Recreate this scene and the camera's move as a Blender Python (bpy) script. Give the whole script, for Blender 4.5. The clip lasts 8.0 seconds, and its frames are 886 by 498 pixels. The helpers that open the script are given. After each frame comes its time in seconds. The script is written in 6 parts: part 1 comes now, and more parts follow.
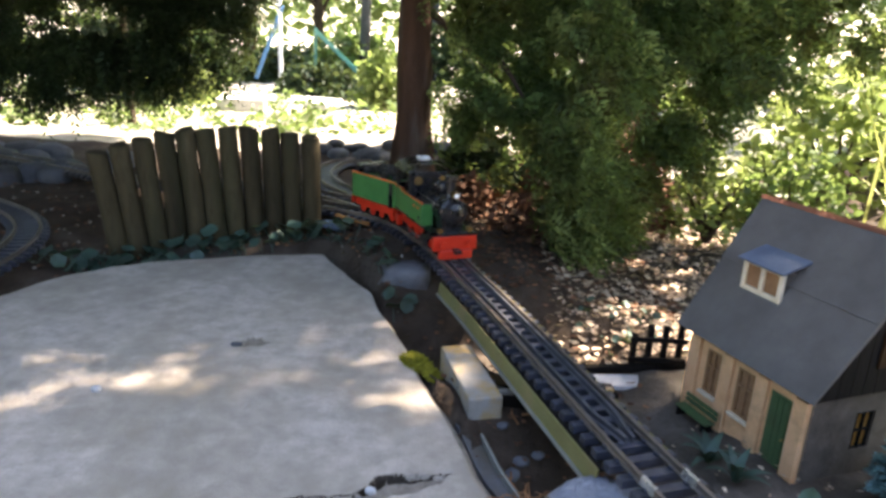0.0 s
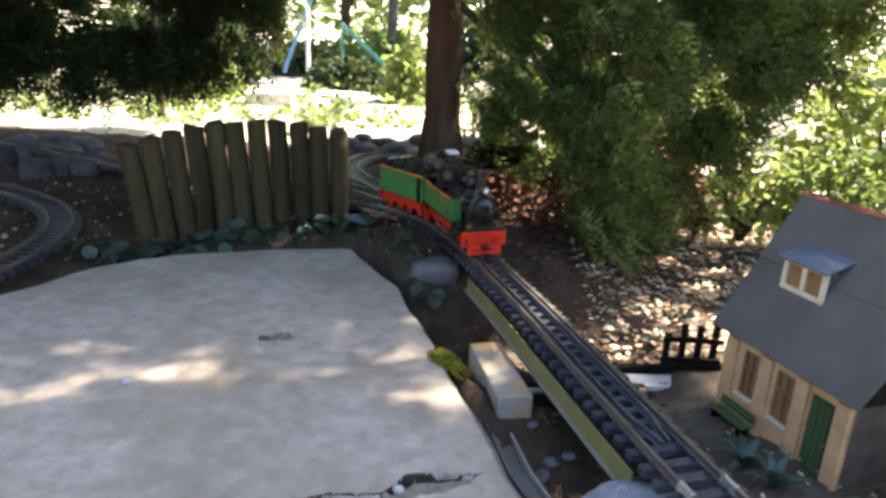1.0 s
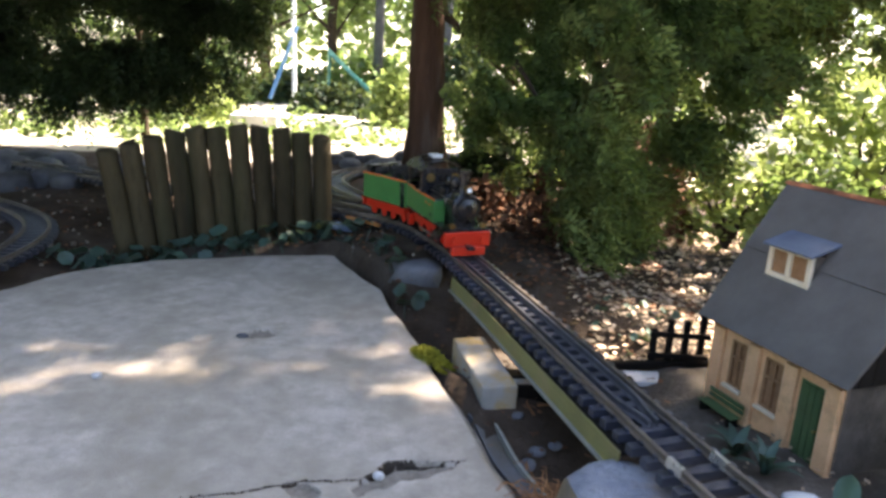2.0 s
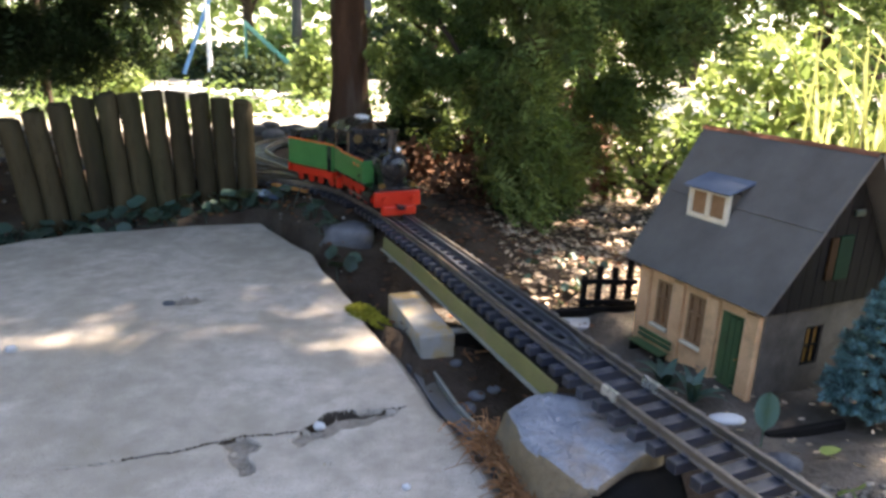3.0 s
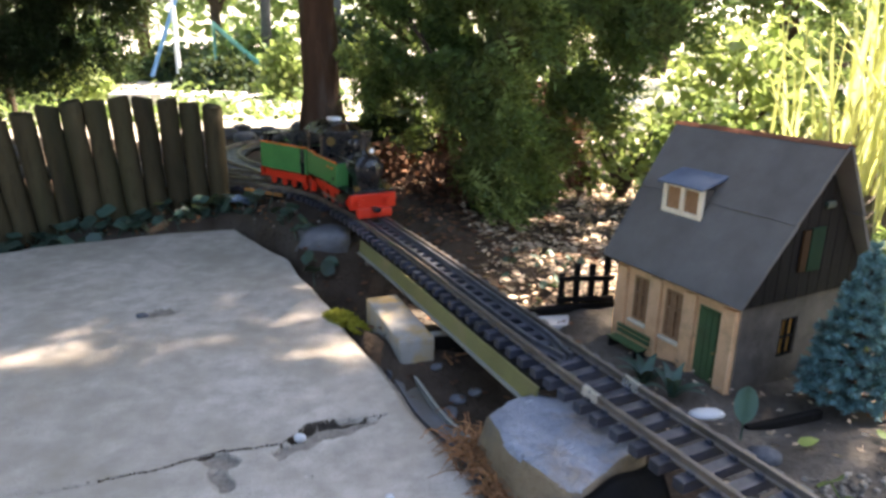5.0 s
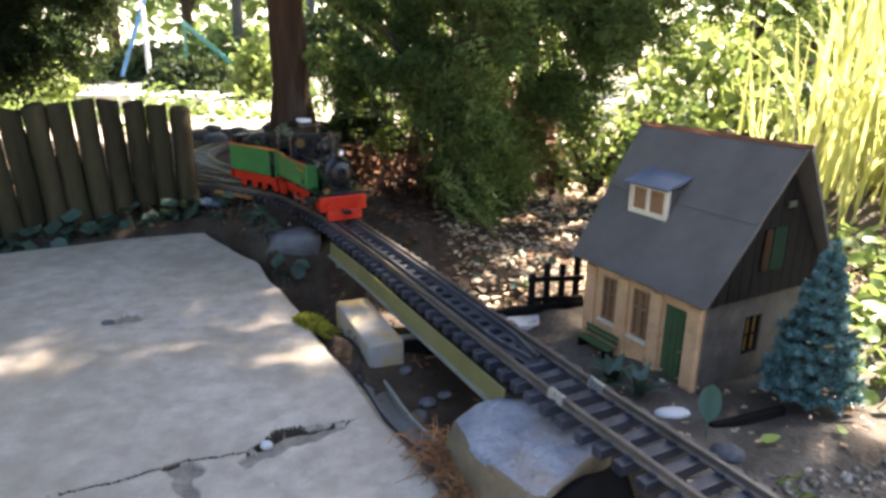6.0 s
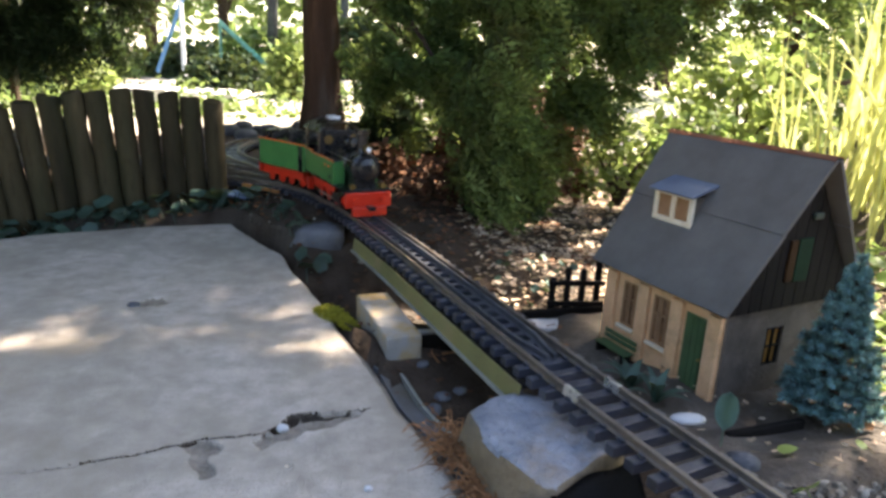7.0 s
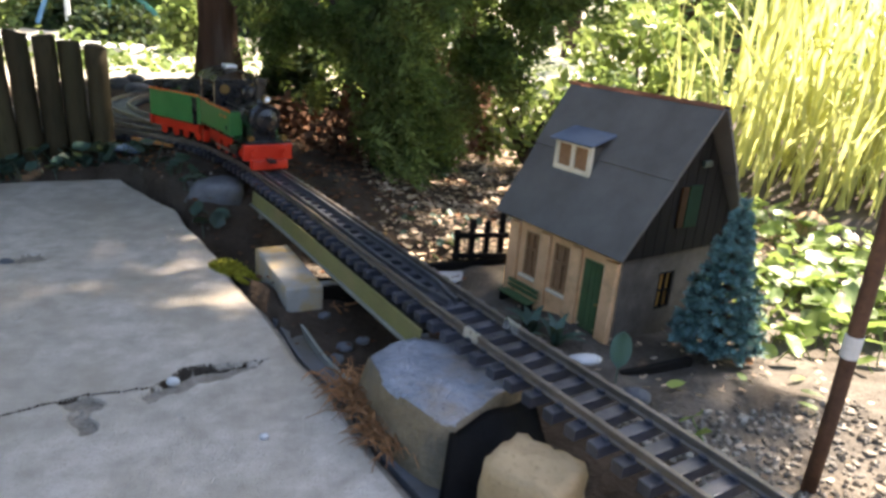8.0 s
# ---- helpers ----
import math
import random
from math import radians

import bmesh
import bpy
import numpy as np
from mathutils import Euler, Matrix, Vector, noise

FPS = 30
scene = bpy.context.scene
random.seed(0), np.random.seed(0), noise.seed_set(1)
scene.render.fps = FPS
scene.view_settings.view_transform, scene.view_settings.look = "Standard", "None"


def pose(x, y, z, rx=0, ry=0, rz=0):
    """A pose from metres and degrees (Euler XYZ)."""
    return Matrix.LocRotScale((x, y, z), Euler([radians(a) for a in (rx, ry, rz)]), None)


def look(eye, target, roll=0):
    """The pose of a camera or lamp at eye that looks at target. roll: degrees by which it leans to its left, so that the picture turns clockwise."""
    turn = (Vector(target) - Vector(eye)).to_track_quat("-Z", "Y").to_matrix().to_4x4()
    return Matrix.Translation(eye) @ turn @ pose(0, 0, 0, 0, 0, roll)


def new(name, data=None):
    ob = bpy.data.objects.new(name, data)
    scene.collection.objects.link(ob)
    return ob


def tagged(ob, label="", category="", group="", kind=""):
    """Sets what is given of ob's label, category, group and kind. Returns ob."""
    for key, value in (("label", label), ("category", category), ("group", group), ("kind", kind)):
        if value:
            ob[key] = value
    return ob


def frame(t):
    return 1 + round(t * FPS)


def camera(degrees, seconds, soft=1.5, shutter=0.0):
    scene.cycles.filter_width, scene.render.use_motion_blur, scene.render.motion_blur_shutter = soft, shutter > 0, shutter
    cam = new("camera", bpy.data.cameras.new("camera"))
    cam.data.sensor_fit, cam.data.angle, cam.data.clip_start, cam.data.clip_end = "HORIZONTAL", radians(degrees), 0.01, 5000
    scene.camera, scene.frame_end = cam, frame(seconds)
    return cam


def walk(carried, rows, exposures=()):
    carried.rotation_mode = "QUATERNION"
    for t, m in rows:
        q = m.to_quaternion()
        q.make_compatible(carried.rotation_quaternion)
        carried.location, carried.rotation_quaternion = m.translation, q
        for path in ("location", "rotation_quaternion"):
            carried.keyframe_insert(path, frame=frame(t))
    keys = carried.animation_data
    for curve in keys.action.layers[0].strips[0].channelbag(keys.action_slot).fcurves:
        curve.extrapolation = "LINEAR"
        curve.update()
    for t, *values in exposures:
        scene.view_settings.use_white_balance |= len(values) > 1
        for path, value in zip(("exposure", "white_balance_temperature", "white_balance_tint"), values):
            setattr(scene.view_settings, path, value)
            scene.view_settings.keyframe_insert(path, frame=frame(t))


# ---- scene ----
cam = camera(66.4, 8.0, soft=3.1)
PATH = [
    (0, (0.009, -0.042, 0.451), (-0.007, 1.866, -0.151), 2.9),
    (0.5, (0.007, -0.036, 0.442), (-0.029, 1.858, -0.201), 1.8),
    (1, (0.001, -0.029, 0.447), (-0.085, 1.871, -0.172), 2.8),
    (1.2, (0.004, -0.028, 0.440), (-0.092, 1.877, -0.164), 3.1),
    (2.3, (0.013, -0.032, 0.369), (-0.017, 1.901, -0.143), 2.3),
    (2.5, (0.015, -0.033, 0.359), (0.008, 1.893, -0.182), 1.8),
    (3, (0.008, -0.036, 0.357), (0.163, 1.872, -0.22), 2.1),
    (3.5, (0.005, -0.036, 0.359), (0.172, 1.869, -0.227), 2.3),
    (4, (0.008, -0.033, 0.365), (0.189, 1.868, -0.23), 2.0),
    (4.5, (0.007, -0.031, 0.365), (0.198, 1.87, -0.226), 1.4),
    (4.7, (0.007, -0.029, 0.363), (0.210, 1.871, -0.227), 1.2),
    (5.8, (0.022, -0.028, 0.370), (0.287, 1.868, -0.214), 0.6),
    (6, (0.022, -0.028, 0.37), (0.305, 1.861, -0.223), 0.8),
    (6.5, (0.023, -0.037, 0.365), (0.347, 1.843, -0.236), 1.2),
    (7, (0.021, -0.038, 0.358), (0.24, 1.866, -0.213), 2.8),
    (7.5, (0.028, -0.035, 0.345), (0.459, 1.819, -0.269), 3.6),
    (8, (0.035, -0.035, 0.333), (0.509, 1.798, -0.312), 4.7),
]
walk(cam, [(t, look(eye, target, roll)) for t, eye, target, roll in PATH],
     exposures=[(0.0, 3.12, 7350, 18), (4.5, 3.12, 7350, 18), (6.5, 3.05, 7350, 17), (8.0, 2.84, 7350, 15)])

# ---- light ----
SUN_AZ, SUN_EL = radians(62), radians(50)      # from +y towards +x, above the horizon
world = bpy.data.worlds.new("sky")
scene.world = world
world.use_nodes = True
wn = world.node_tree.nodes
sky = wn.new("ShaderNodeTexSky")
sky.sky_type, sky.sun_disc = "NISHITA", False
sky.sun_elevation, sky.sun_rotation = SUN_EL, SUN_AZ
world.node_tree.links.new(sky.outputs[0], wn["Background"].inputs["Color"])
wn["Background"].inputs["Strength"].default_value = 0.10
to_sun = Vector((math.sin(SUN_AZ) * math.cos(SUN_EL), math.cos(SUN_AZ) * math.cos(SUN_EL), math.sin(SUN_EL)))
sun = new("sun", bpy.data.lights.new("sun", "SUN"))
sun.data.energy, sun.data.angle, sun.data.color = 5.0, radians(0.9), (1.0, 0.94, 0.84)
sun.matrix_world = look(to_sun * 20, (0, 0, 0))

# ---- materials ----


def material(name, low, high, scale=30.0, rough=0.8, bump=0.3, fine=200.0, metal=0.0, stain=None, stain_scale=4.0,
             stain_amount=0.5, vary=0.0, islands=False, translucent=0.0, spec=None, stretch=(1, 1, 1), bump_distance=0.002):
    """Noise between two colours, finer grain, stains with a shape of their own, relief."""
    m = bpy.data.materials.new(name)
    m.use_nodes = True
    n, l = m.node_tree.nodes, m.node_tree.links
    b = n["Principled BSDF"]
    co = n.new("ShaderNodeTexCoord")
    mp = n.new("ShaderNodeMapping")
    mp.inputs["Scale"].default_value = stretch
    l.new(co.outputs["Object"], mp.inputs["Vector"])

    def noise_of(s, detail=6.0):
        t = n.new("ShaderNodeTexNoise")
        t.inputs["Scale"].default_value, t.inputs["Detail"].default_value, t.inputs["Roughness"].default_value = s, detail, 0.62
        l.new(mp.outputs[0], t.inputs["Vector"])
        return t.outputs["Fac"]

    def mix(fac, a, c):
        x = n.new("ShaderNodeMix")
        x.data_type = "RGBA"
        if isinstance(fac, float):
            x.inputs[0].default_value = fac
        else:
            l.new(fac, x.inputs[0])
        for slot, v in ((6, a), (7, c)):
            if isinstance(v, tuple):
                x.inputs[slot].default_value = (*v, 1)
            else:
                l.new(v, x.inputs[slot])
        return x.outputs[2]

    def ramp(fac, a, c):
        r = n.new("ShaderNodeMapRange")
        r.inputs["From Min"].default_value, r.inputs["From Max"].default_value = a, c
        l.new(fac, r.inputs["Value"])
        return r.outputs[0]

    big, small = noise_of(scale), noise_of(fine, 3.0)
    colour = mix(ramp(big, 0.3, 0.7), low, high)
    dark = tuple(0.72 * v for v in low)
    colour = mix(ramp(small, 0.55, 0.85), colour, dark)
    if stain:
        f = ramp(noise_of(stain_scale, 5.0), 0.62 - 0.25 * stain_amount, 0.75 - 0.1 * stain_amount)
        colour = mix(f, colour, stain)
    if vary:
        if islands:
            g = n.new("ShaderNodeNewGeometry").outputs["Random Per Island"]
        else:
            g = n.new("ShaderNodeObjectInfo").outputs["Random"]
        h = n.new("ShaderNodeHueSaturation")
        v = n.new("ShaderNodeMapRange")
        v.inputs["To Min"].default_value, v.inputs["To Max"].default_value = 1 - vary, 1 + vary
        l.new(g, v.inputs["Value"])
        l.new(v.outputs[0], h.inputs["Value"])
        l.new(colour, h.inputs["Color"])
        colour = h.outputs[0]
    l.new(colour, b.inputs["Base Color"])
    b.inputs["Roughness"].default_value, b.inputs["Metallic"].default_value = rough, metal
    b.inputs["Specular IOR Level"].default_value = spec if spec is not None else (0.5 if rough < 0.7 else 0.15)
    r = n.new("ShaderNodeMapRange")
    r.inputs["To Min"].default_value, r.inputs["To Max"].default_value = max(0.05, rough - 0.15), min(1, rough + 0.15)
    l.new(big, r.inputs["Value"])
    l.new(r.outputs[0], b.inputs["Roughness"])
    if bump:
        add = n.new("ShaderNodeMath")
        l.new(big, add.inputs[0])
        l.new(small, add.inputs[1])
        bp = n.new("ShaderNodeBump")
        bp.inputs["Strength"].default_value, bp.inputs["Distance"].default_value = bump, bump_distance
        l.new(add.outputs[0], bp.inputs["Height"])
        l.new(bp.outputs[0], b.inputs["Normal"])
    if translucent:
        tr = n.new("ShaderNodeBsdfTranslucent")
        l.new(mix(0.25, colour, (0.42, 0.52, 0.14)), tr.inputs["Color"])
        ms = n.new("ShaderNodeMixShader")
        ms.inputs[0].default_value = translucent
        l.new(b.outputs[0], ms.inputs[1])
        l.new(tr.outputs[0], ms.inputs[2])
        l.new(ms.outputs[0], n["Material Output"].inputs["Surface"])
    return m


SOIL = material("soil", (0.026, 0.018, 0.012), (0.075, 0.053, 0.038), 14, 0.95, 0.8, 160, stain=(0.095, 0.082, 0.068), stain_scale=3, bump_distance=0.006)
DUST = material("dusty grey earth", (0.058, 0.049, 0.040), (0.14, 0.121, 0.101), 18, 0.95, 0.8, 170, stain=(0.05, 0.038, 0.028), stain_scale=7, bump_distance=0.005)
YARD = material("pale yard gravel", (0.34, 0.30, 0.25), (0.50, 0.46, 0.39), 3, 0.95, 0.5, 60, stain=(0.16, 0.2, 0.07), stain_scale=0.9)
CONCRETE = material("weathered concrete", (0.36, 0.315, 0.26), (0.60, 0.535, 0.46), 34, 0.9, 1.0, 420, stain=(0.33, 0.285, 0.225), stain_scale=5, stain_amount=0.8, bump_distance=0.003)
BROKEN = material("broken concrete", (0.17, 0.145, 0.115), (0.34, 0.30, 0.25), 70, 0.95, 1.0, 300, bump_distance=0.004)
KERB = material("kerb concrete", (0.22, 0.208, 0.185), (0.33, 0.315, 0.29), 25, 0.9, 0.4, 500, stain=(0.33, 0.21, 0.07), stain_scale=22, stain_amount=0.7, bump_distance=0.0012)
# blue of the reflected sky is put into this stone's colour
STONE_SKY = material("stone with sky blue in colour", (0.11, 0.13, 0.17), (0.29, 0.31, 0.35), 30, 0.5, 0.9, 160, stain=(0.24, 0.18, 0.125), stain_scale=17, stain_amount=0.7, bump_distance=0.006)
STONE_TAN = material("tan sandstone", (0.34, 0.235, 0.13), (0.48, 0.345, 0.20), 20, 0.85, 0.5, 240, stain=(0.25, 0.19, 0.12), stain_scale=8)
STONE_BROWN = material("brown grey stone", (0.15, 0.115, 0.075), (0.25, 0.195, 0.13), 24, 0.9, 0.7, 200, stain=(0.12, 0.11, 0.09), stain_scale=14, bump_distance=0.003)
STONE_GREY = material("grey garden stone", (0.055, 0.057, 0.064), (0.13, 0.132, 0.14), 18, 0.8, 0.7, 150, vary=0.3, bump_distance=0.003)
GRAVEL = material("pale gravel", (0.08, 0.065, 0.05), (0.32, 0.29, 0.245), 40, 0.85, 0.3, 300, vary=0.45, islands=True)
LOG = material("treated log", (0.024, 0.018, 0.009), (0.066, 0.052, 0.027), 26, 0.85, 0.6, 170, stain=(0.03, 0.032, 0.014), stain_scale=9, vary=0.22, stretch=(1, 1, 0.16))
RAIL = material("weathered brass rail", (0.15, 0.125, 0.105), (0.26, 0.22, 0.185), 60, 0.42, 0.15, 400, metal=0.55, stain=(0.12, 0.09, 0.065), stain_scale=30)
JOINER = material("shiny rail joiner", (0.6, 0.58, 0.52), (0.75, 0.73, 0.68), 80, 0.3, 0.1, 400, metal=0.8)
GUARD = material("dark guard rail", (0.10, 0.105, 0.12), (0.20, 0.20, 0.22), 60, 0.35, 0.15, 400, metal=0.6)
# bluish tone carries painted sky light, the plastic itself is black
SLEEPER = material("dark plastic sleeper", (0.017, 0.020, 0.030), (0.040, 0.047, 0.068), 70, 0.34, 0.30, 500, stain=(0.09, 0.085, 0.08), stain_scale=40, stain_amount=0.2, vary=0.2, spec=1.0)
OLIVE = material("olive painted steel", (0.125, 0.118, 0.042), (0.19, 0.178, 0.066), 24, 0.5, 0.2, 260, stain=(0.21, 0.16, 0.08), stain_scale=18, stain_amount=0.4)
ZINC = material("dull zinc edge", (0.25, 0.25, 0.22), (0.36, 0.36, 0.32), 40, 0.5, 0.2, 300, metal=0.4)
LINER = material("black pond liner", (0.006, 0.006, 0.007), (0.012, 0.012, 0.013), 20, 0.75, 0.3, 120, spec=0.2)
EDGING = material("grey garden edging", (0.085, 0.09, 0.10), (0.16, 0.165, 0.18), 22, 0.7, 0.3, 200, stain=(0.10, 0.085, 0.06), stain_scale=9)
SLATE = material("grey roof felt", (0.098, 0.090, 0.083), (0.142, 0.132, 0.122), 18, 0.9, 0.5, 900, stain=(0.16, 0.15, 0.14), stain_scale=7, stain_amount=0.25, bump_distance=0.0008)
RIDGE = material("terracotta ridge", (0.30, 0.12, 0.07), (0.42, 0.18, 0.11), 40, 0.85, 0.3, 300)
# the roof's blue is the sky's reflection, put into the base colour
DORMER_ROOF = material("dormer roof with sky blue in colour", (0.10, 0.12, 0.16), (0.15, 0.175, 0.22), 30, 0.8, 0.2, 300, spec=0.15)
CREAM = material("cream plaster", (0.61, 0.345, 0.175), (0.79, 0.485, 0.27), 30, 0.8, 0.4, 350, stain=(0.42, 0.27, 0.14), stain_scale=20, stain_amount=0.35)
PALE = material("pale window paint", (0.62, 0.53, 0.38), (0.74, 0.66, 0.50), 40, 0.6, 0.1, 300)
GABLE = material("grey stone render", (0.065, 0.054, 0.044), (0.115, 0.097, 0.080), 45, 0.9, 0.7, 260, stain=(0.13, 0.11, 0.09), stain_scale=24)
DARK_WOOD = material("dark stained boards", (0.006, 0.005, 0.004), (0.014, 0.011, 0.009), 40, 0.9, 0.4, 240, stretch=(1, 1, 0.2))
GREEN_DOOR = material("green paint", (0.04, 0.085, 0.035), (0.065, 0.125, 0.052), 40, 0.5, 0.15, 300, stain=(0.05, 0.07, 0.03), stain_scale=20)
DARK_GREEN = material("dark green paint", (0.006, 0.022, 0.011), (0.012, 0.034, 0.017), 40, 0.8, 0.15, 300, spec=0.1)
DARK_BROWN = material("dark brown paint", (0.03, 0.014, 0.006), (0.05, 0.026, 0.011), 40, 0.8, 0.15, 300, spec=0.1)
CURTAIN = material("brown window panel", (0.22, 0.12, 0.06), (0.34, 0.19, 0.10), 60, 0.7, 0.2, 400)
AMBER = material("amber window", (0.50, 0.22, 0.04), (0.64, 0.33, 0.08), 60, 0.35, 0.1, 300)
RUST = material("rusty steel", (0.075, 0.04, 0.027), (0.15, 0.08, 0.05), 50, 0.8, 0.5, 300)
TAPE = material("white tape", (0.6, 0.58, 0.55), (0.72, 0.7, 0.67), 50, 0.6, 0.2, 300)
BARK = material("red brown bark", (0.034, 0.018, 0.011), (0.085, 0.047, 0.03), 30, 0.9, 1.0, 120, stain=(0.10, 0.085, 0.07), stain_scale=10, stretch=(1, 1, 0.18), bump_distance=0.006)
TWIG = material("dark twig bark", (0.03, 0.022, 0.015), (0.07, 0.05, 0.035), 30, 0.9, 0.6, 120)
NEEDLE = material("conifer spray", (0.022, 0.055, 0.016), (0.105, 0.155, 0.040), 5, 0.65, 0, 30, stain=(0.065, 0.036, 0.014), stain_scale=5, stain_amount=0.45, vary=0.65, islands=True, translucent=0.42, spec=0.25)
# darkened copy of the conifer spray, deep shade is put into its colour
NEEDLE_SHADE = material("conifer spray with shade in colour", (0.011, 0.026, 0.013), (0.034, 0.062, 0.024), 7, 0.65, 0, 30, vary=0.6, islands=True, translucent=0.2, spec=0.25)
# pale copy of the conifer spray with sunlight put into the colour
NEEDLE_SUNLIT = material("conifer spray with sun in colour", (0.09, 0.15, 0.035), (0.22, 0.27, 0.09), 7, 0.6, 0, 30, vary=0.5, islands=True, translucent=0.45, spec=0.25)
BROADLEAF = material("broad leaves", (0.055, 0.11, 0.03), (0.13, 0.19, 0.06), 3, 0.5, 0, 20, vary=0.55, islands=True, translucent=0.5)
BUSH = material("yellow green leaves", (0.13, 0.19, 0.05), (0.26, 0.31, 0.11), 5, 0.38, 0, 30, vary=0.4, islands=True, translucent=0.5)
LIGHTLEAF = material("yellow green broad leaf", (0.09, 0.16, 0.035), (0.20, 0.27, 0.08), 30, 0.4, 0.2, 120, vary=0.4, translucent=0.4)
REED = material("yellow green reed", (0.46, 0.47, 0.13), (0.70, 0.68, 0.32), 16, 0.45, 0.2, 120, vary=0.35, translucent=0.5, stretch=(1, 1, 0.15))
SPRUCE = material("blue spruce needles", (0.035, 0.11, 0.115), (0.17, 0.33, 0.33), 45, 0.55, 0, 80, vary=0.65, islands=True, translucent=0.12)
NAST = material("blue green round leaf", (0.022, 0.055, 0.043), (0.052, 0.098, 0.074), 40, 0.5, 0.2, 160, vary=0.4, translucent=0.2)
PALE_LEAF = material("pale blue green leaf", (0.10, 0.20, 0.15), (0.16, 0.28, 0.21), 40, 0.45, 0.2, 160, translucent=0.2)
MOSS = material("yellow moss", (0.16, 0.15, 0.015), (0.28, 0.25, 0.03), 60, 0.95, 0, 300, vary=0.4, islands=True)
DRY = material("dry brown twigs", (0.06, 0.028, 0.015), (0.16, 0.08, 0.045), 20, 0.85, 0, 100, vary=0.5, islands=True)
LITTER = material("dry leaves", (0.24, 0.14, 0.085), (0.66, 0.55, 0.42), 20, 0.8, 0, 100, vary=0.55, islands=True, translucent=0.15)
STRAW = material("dry orange straw", (0.17, 0.075, 0.032), (0.36, 0.18, 0.085), 40, 0.85, 0, 200, vary=0.4, islands=True)
GRASS = material("grass", (0.06, 0.11, 0.02), (0.13, 0.19, 0.04), 6, 0.6, 0, 60, vary=0.4, islands=True, translucent=0.35)
PALE_BLOCK = material("pale masonry", (0.42, 0.42, 0.42), (0.56, 0.56, 0.56), 12, 0.85, 0.3, 120)
WHITE_PAINT = material("white paint", (0.7, 0.72, 0.74), (0.8, 0.82, 0.84), 8, 0.5, 0, 60)
TEAL = material("turquoise plastic", (0.10, 0.30, 0.26), (0.17, 0.40, 0.34), 6, 0.4, 0, 40)
BLUE_PIPE = material("blue plastic", (0.07, 0.20, 0.42), (0.12, 0.30, 0.55), 6, 0.4, 0, 40)
L_BLACK = material("black engine enamel", (0.007, 0.007, 0.008), (0.014, 0.014, 0.016), 50, 0.28, 0.05, 400, stain=(0.04, 0.037, 0.034), stain_scale=30, stain_amount=0.2)
L_GREEN = material("green engine enamel", (0.035, 0.16, 0.042), (0.052, 0.21, 0.058), 40, 0.35, 0.03, 300)
L_RED = material("red engine enamel", (0.50, 0.022, 0.008), (0.62, 0.036, 0.012), 40, 0.35, 0.03, 300)
L_STRIPE = material("orange red lining", (0.70, 0.13, 0.03), (0.80, 0.18, 0.05), 40, 0.4, 0, 300)
STEEL = material("dull steel rod", (0.32, 0.30, 0.27), (0.48, 0.46, 0.42), 60, 0.35, 0.1, 300, metal=0.8)
BRASS = material("brass lamp", (0.30, 0.19, 0.07), (0.42, 0.28, 0.12), 60, 0.3, 0.1, 300, metal=0.9)
COAL = material("coal", (0.01, 0.01, 0.01), (0.03, 0.03, 0.03), 150, 0.5, 1.0, 500, bump_distance=0.004)
WHITE_FELT = material("white ventilator", (0.62, 0.63, 0.65), (0.75, 0.76, 0.78), 60, 0.5, 0.1, 300)
ORANGE_WOOD = material("orange wooden lath", (0.42, 0.17, 0.05), (0.58, 0.26, 0.09), 40, 0.7, 0.3, 200, stretch=(0.2, 1, 1))
BLUE_SHEET = material("faded blue sheet", (0.09, 0.16, 0.28), (0.16, 0.25, 0.40), 20, 0.6, 0.4, 120)

# ---- building helpers ----
rng = np.random.default_rng(7)


def empty(name, m=None):
    e = new(name)
    e.empty_display_size = 0.02
    if m is not None:
        e.matrix_world = m
    return e


def to_mesh(name, bm, mat, smooth=False):
    me = bpy.data.meshes.new(name)
    bm.normal_update()
    bm.to_mesh(me)
    bm.free()
    me.materials.append(mat)
    if smooth:
        me.polygons.foreach_set("use_smooth", [True] * len(me.polygons))
    return me


def part(name, bm, mat, parent, label="", smooth=False):
    """Links a bmesh (or a ready mesh) as one mesh object under a thing or a part."""
    me = bm if isinstance(bm, bpy.types.Mesh) else to_mesh(name, bm, mat, smooth)
    ob = new(name, me)
    ob.parent = parent
    return tagged(ob, label)


def box(bm, size, at=(0, 0, 0), bevel=0.0, m=None):
    g = bmesh.ops.create_cube(bm, size=1.0, matrix=(m or Matrix()) @ Matrix.Translation(at) @ Matrix.Diagonal((*size, 1)))
    if bevel:
        es = {e for v in g["verts"] for e in v.link_edges}
        bmesh.ops.bevel(bm, geom=list(es), offset=bevel, segments=2, affect="EDGES", profile=0.6)
    return bm


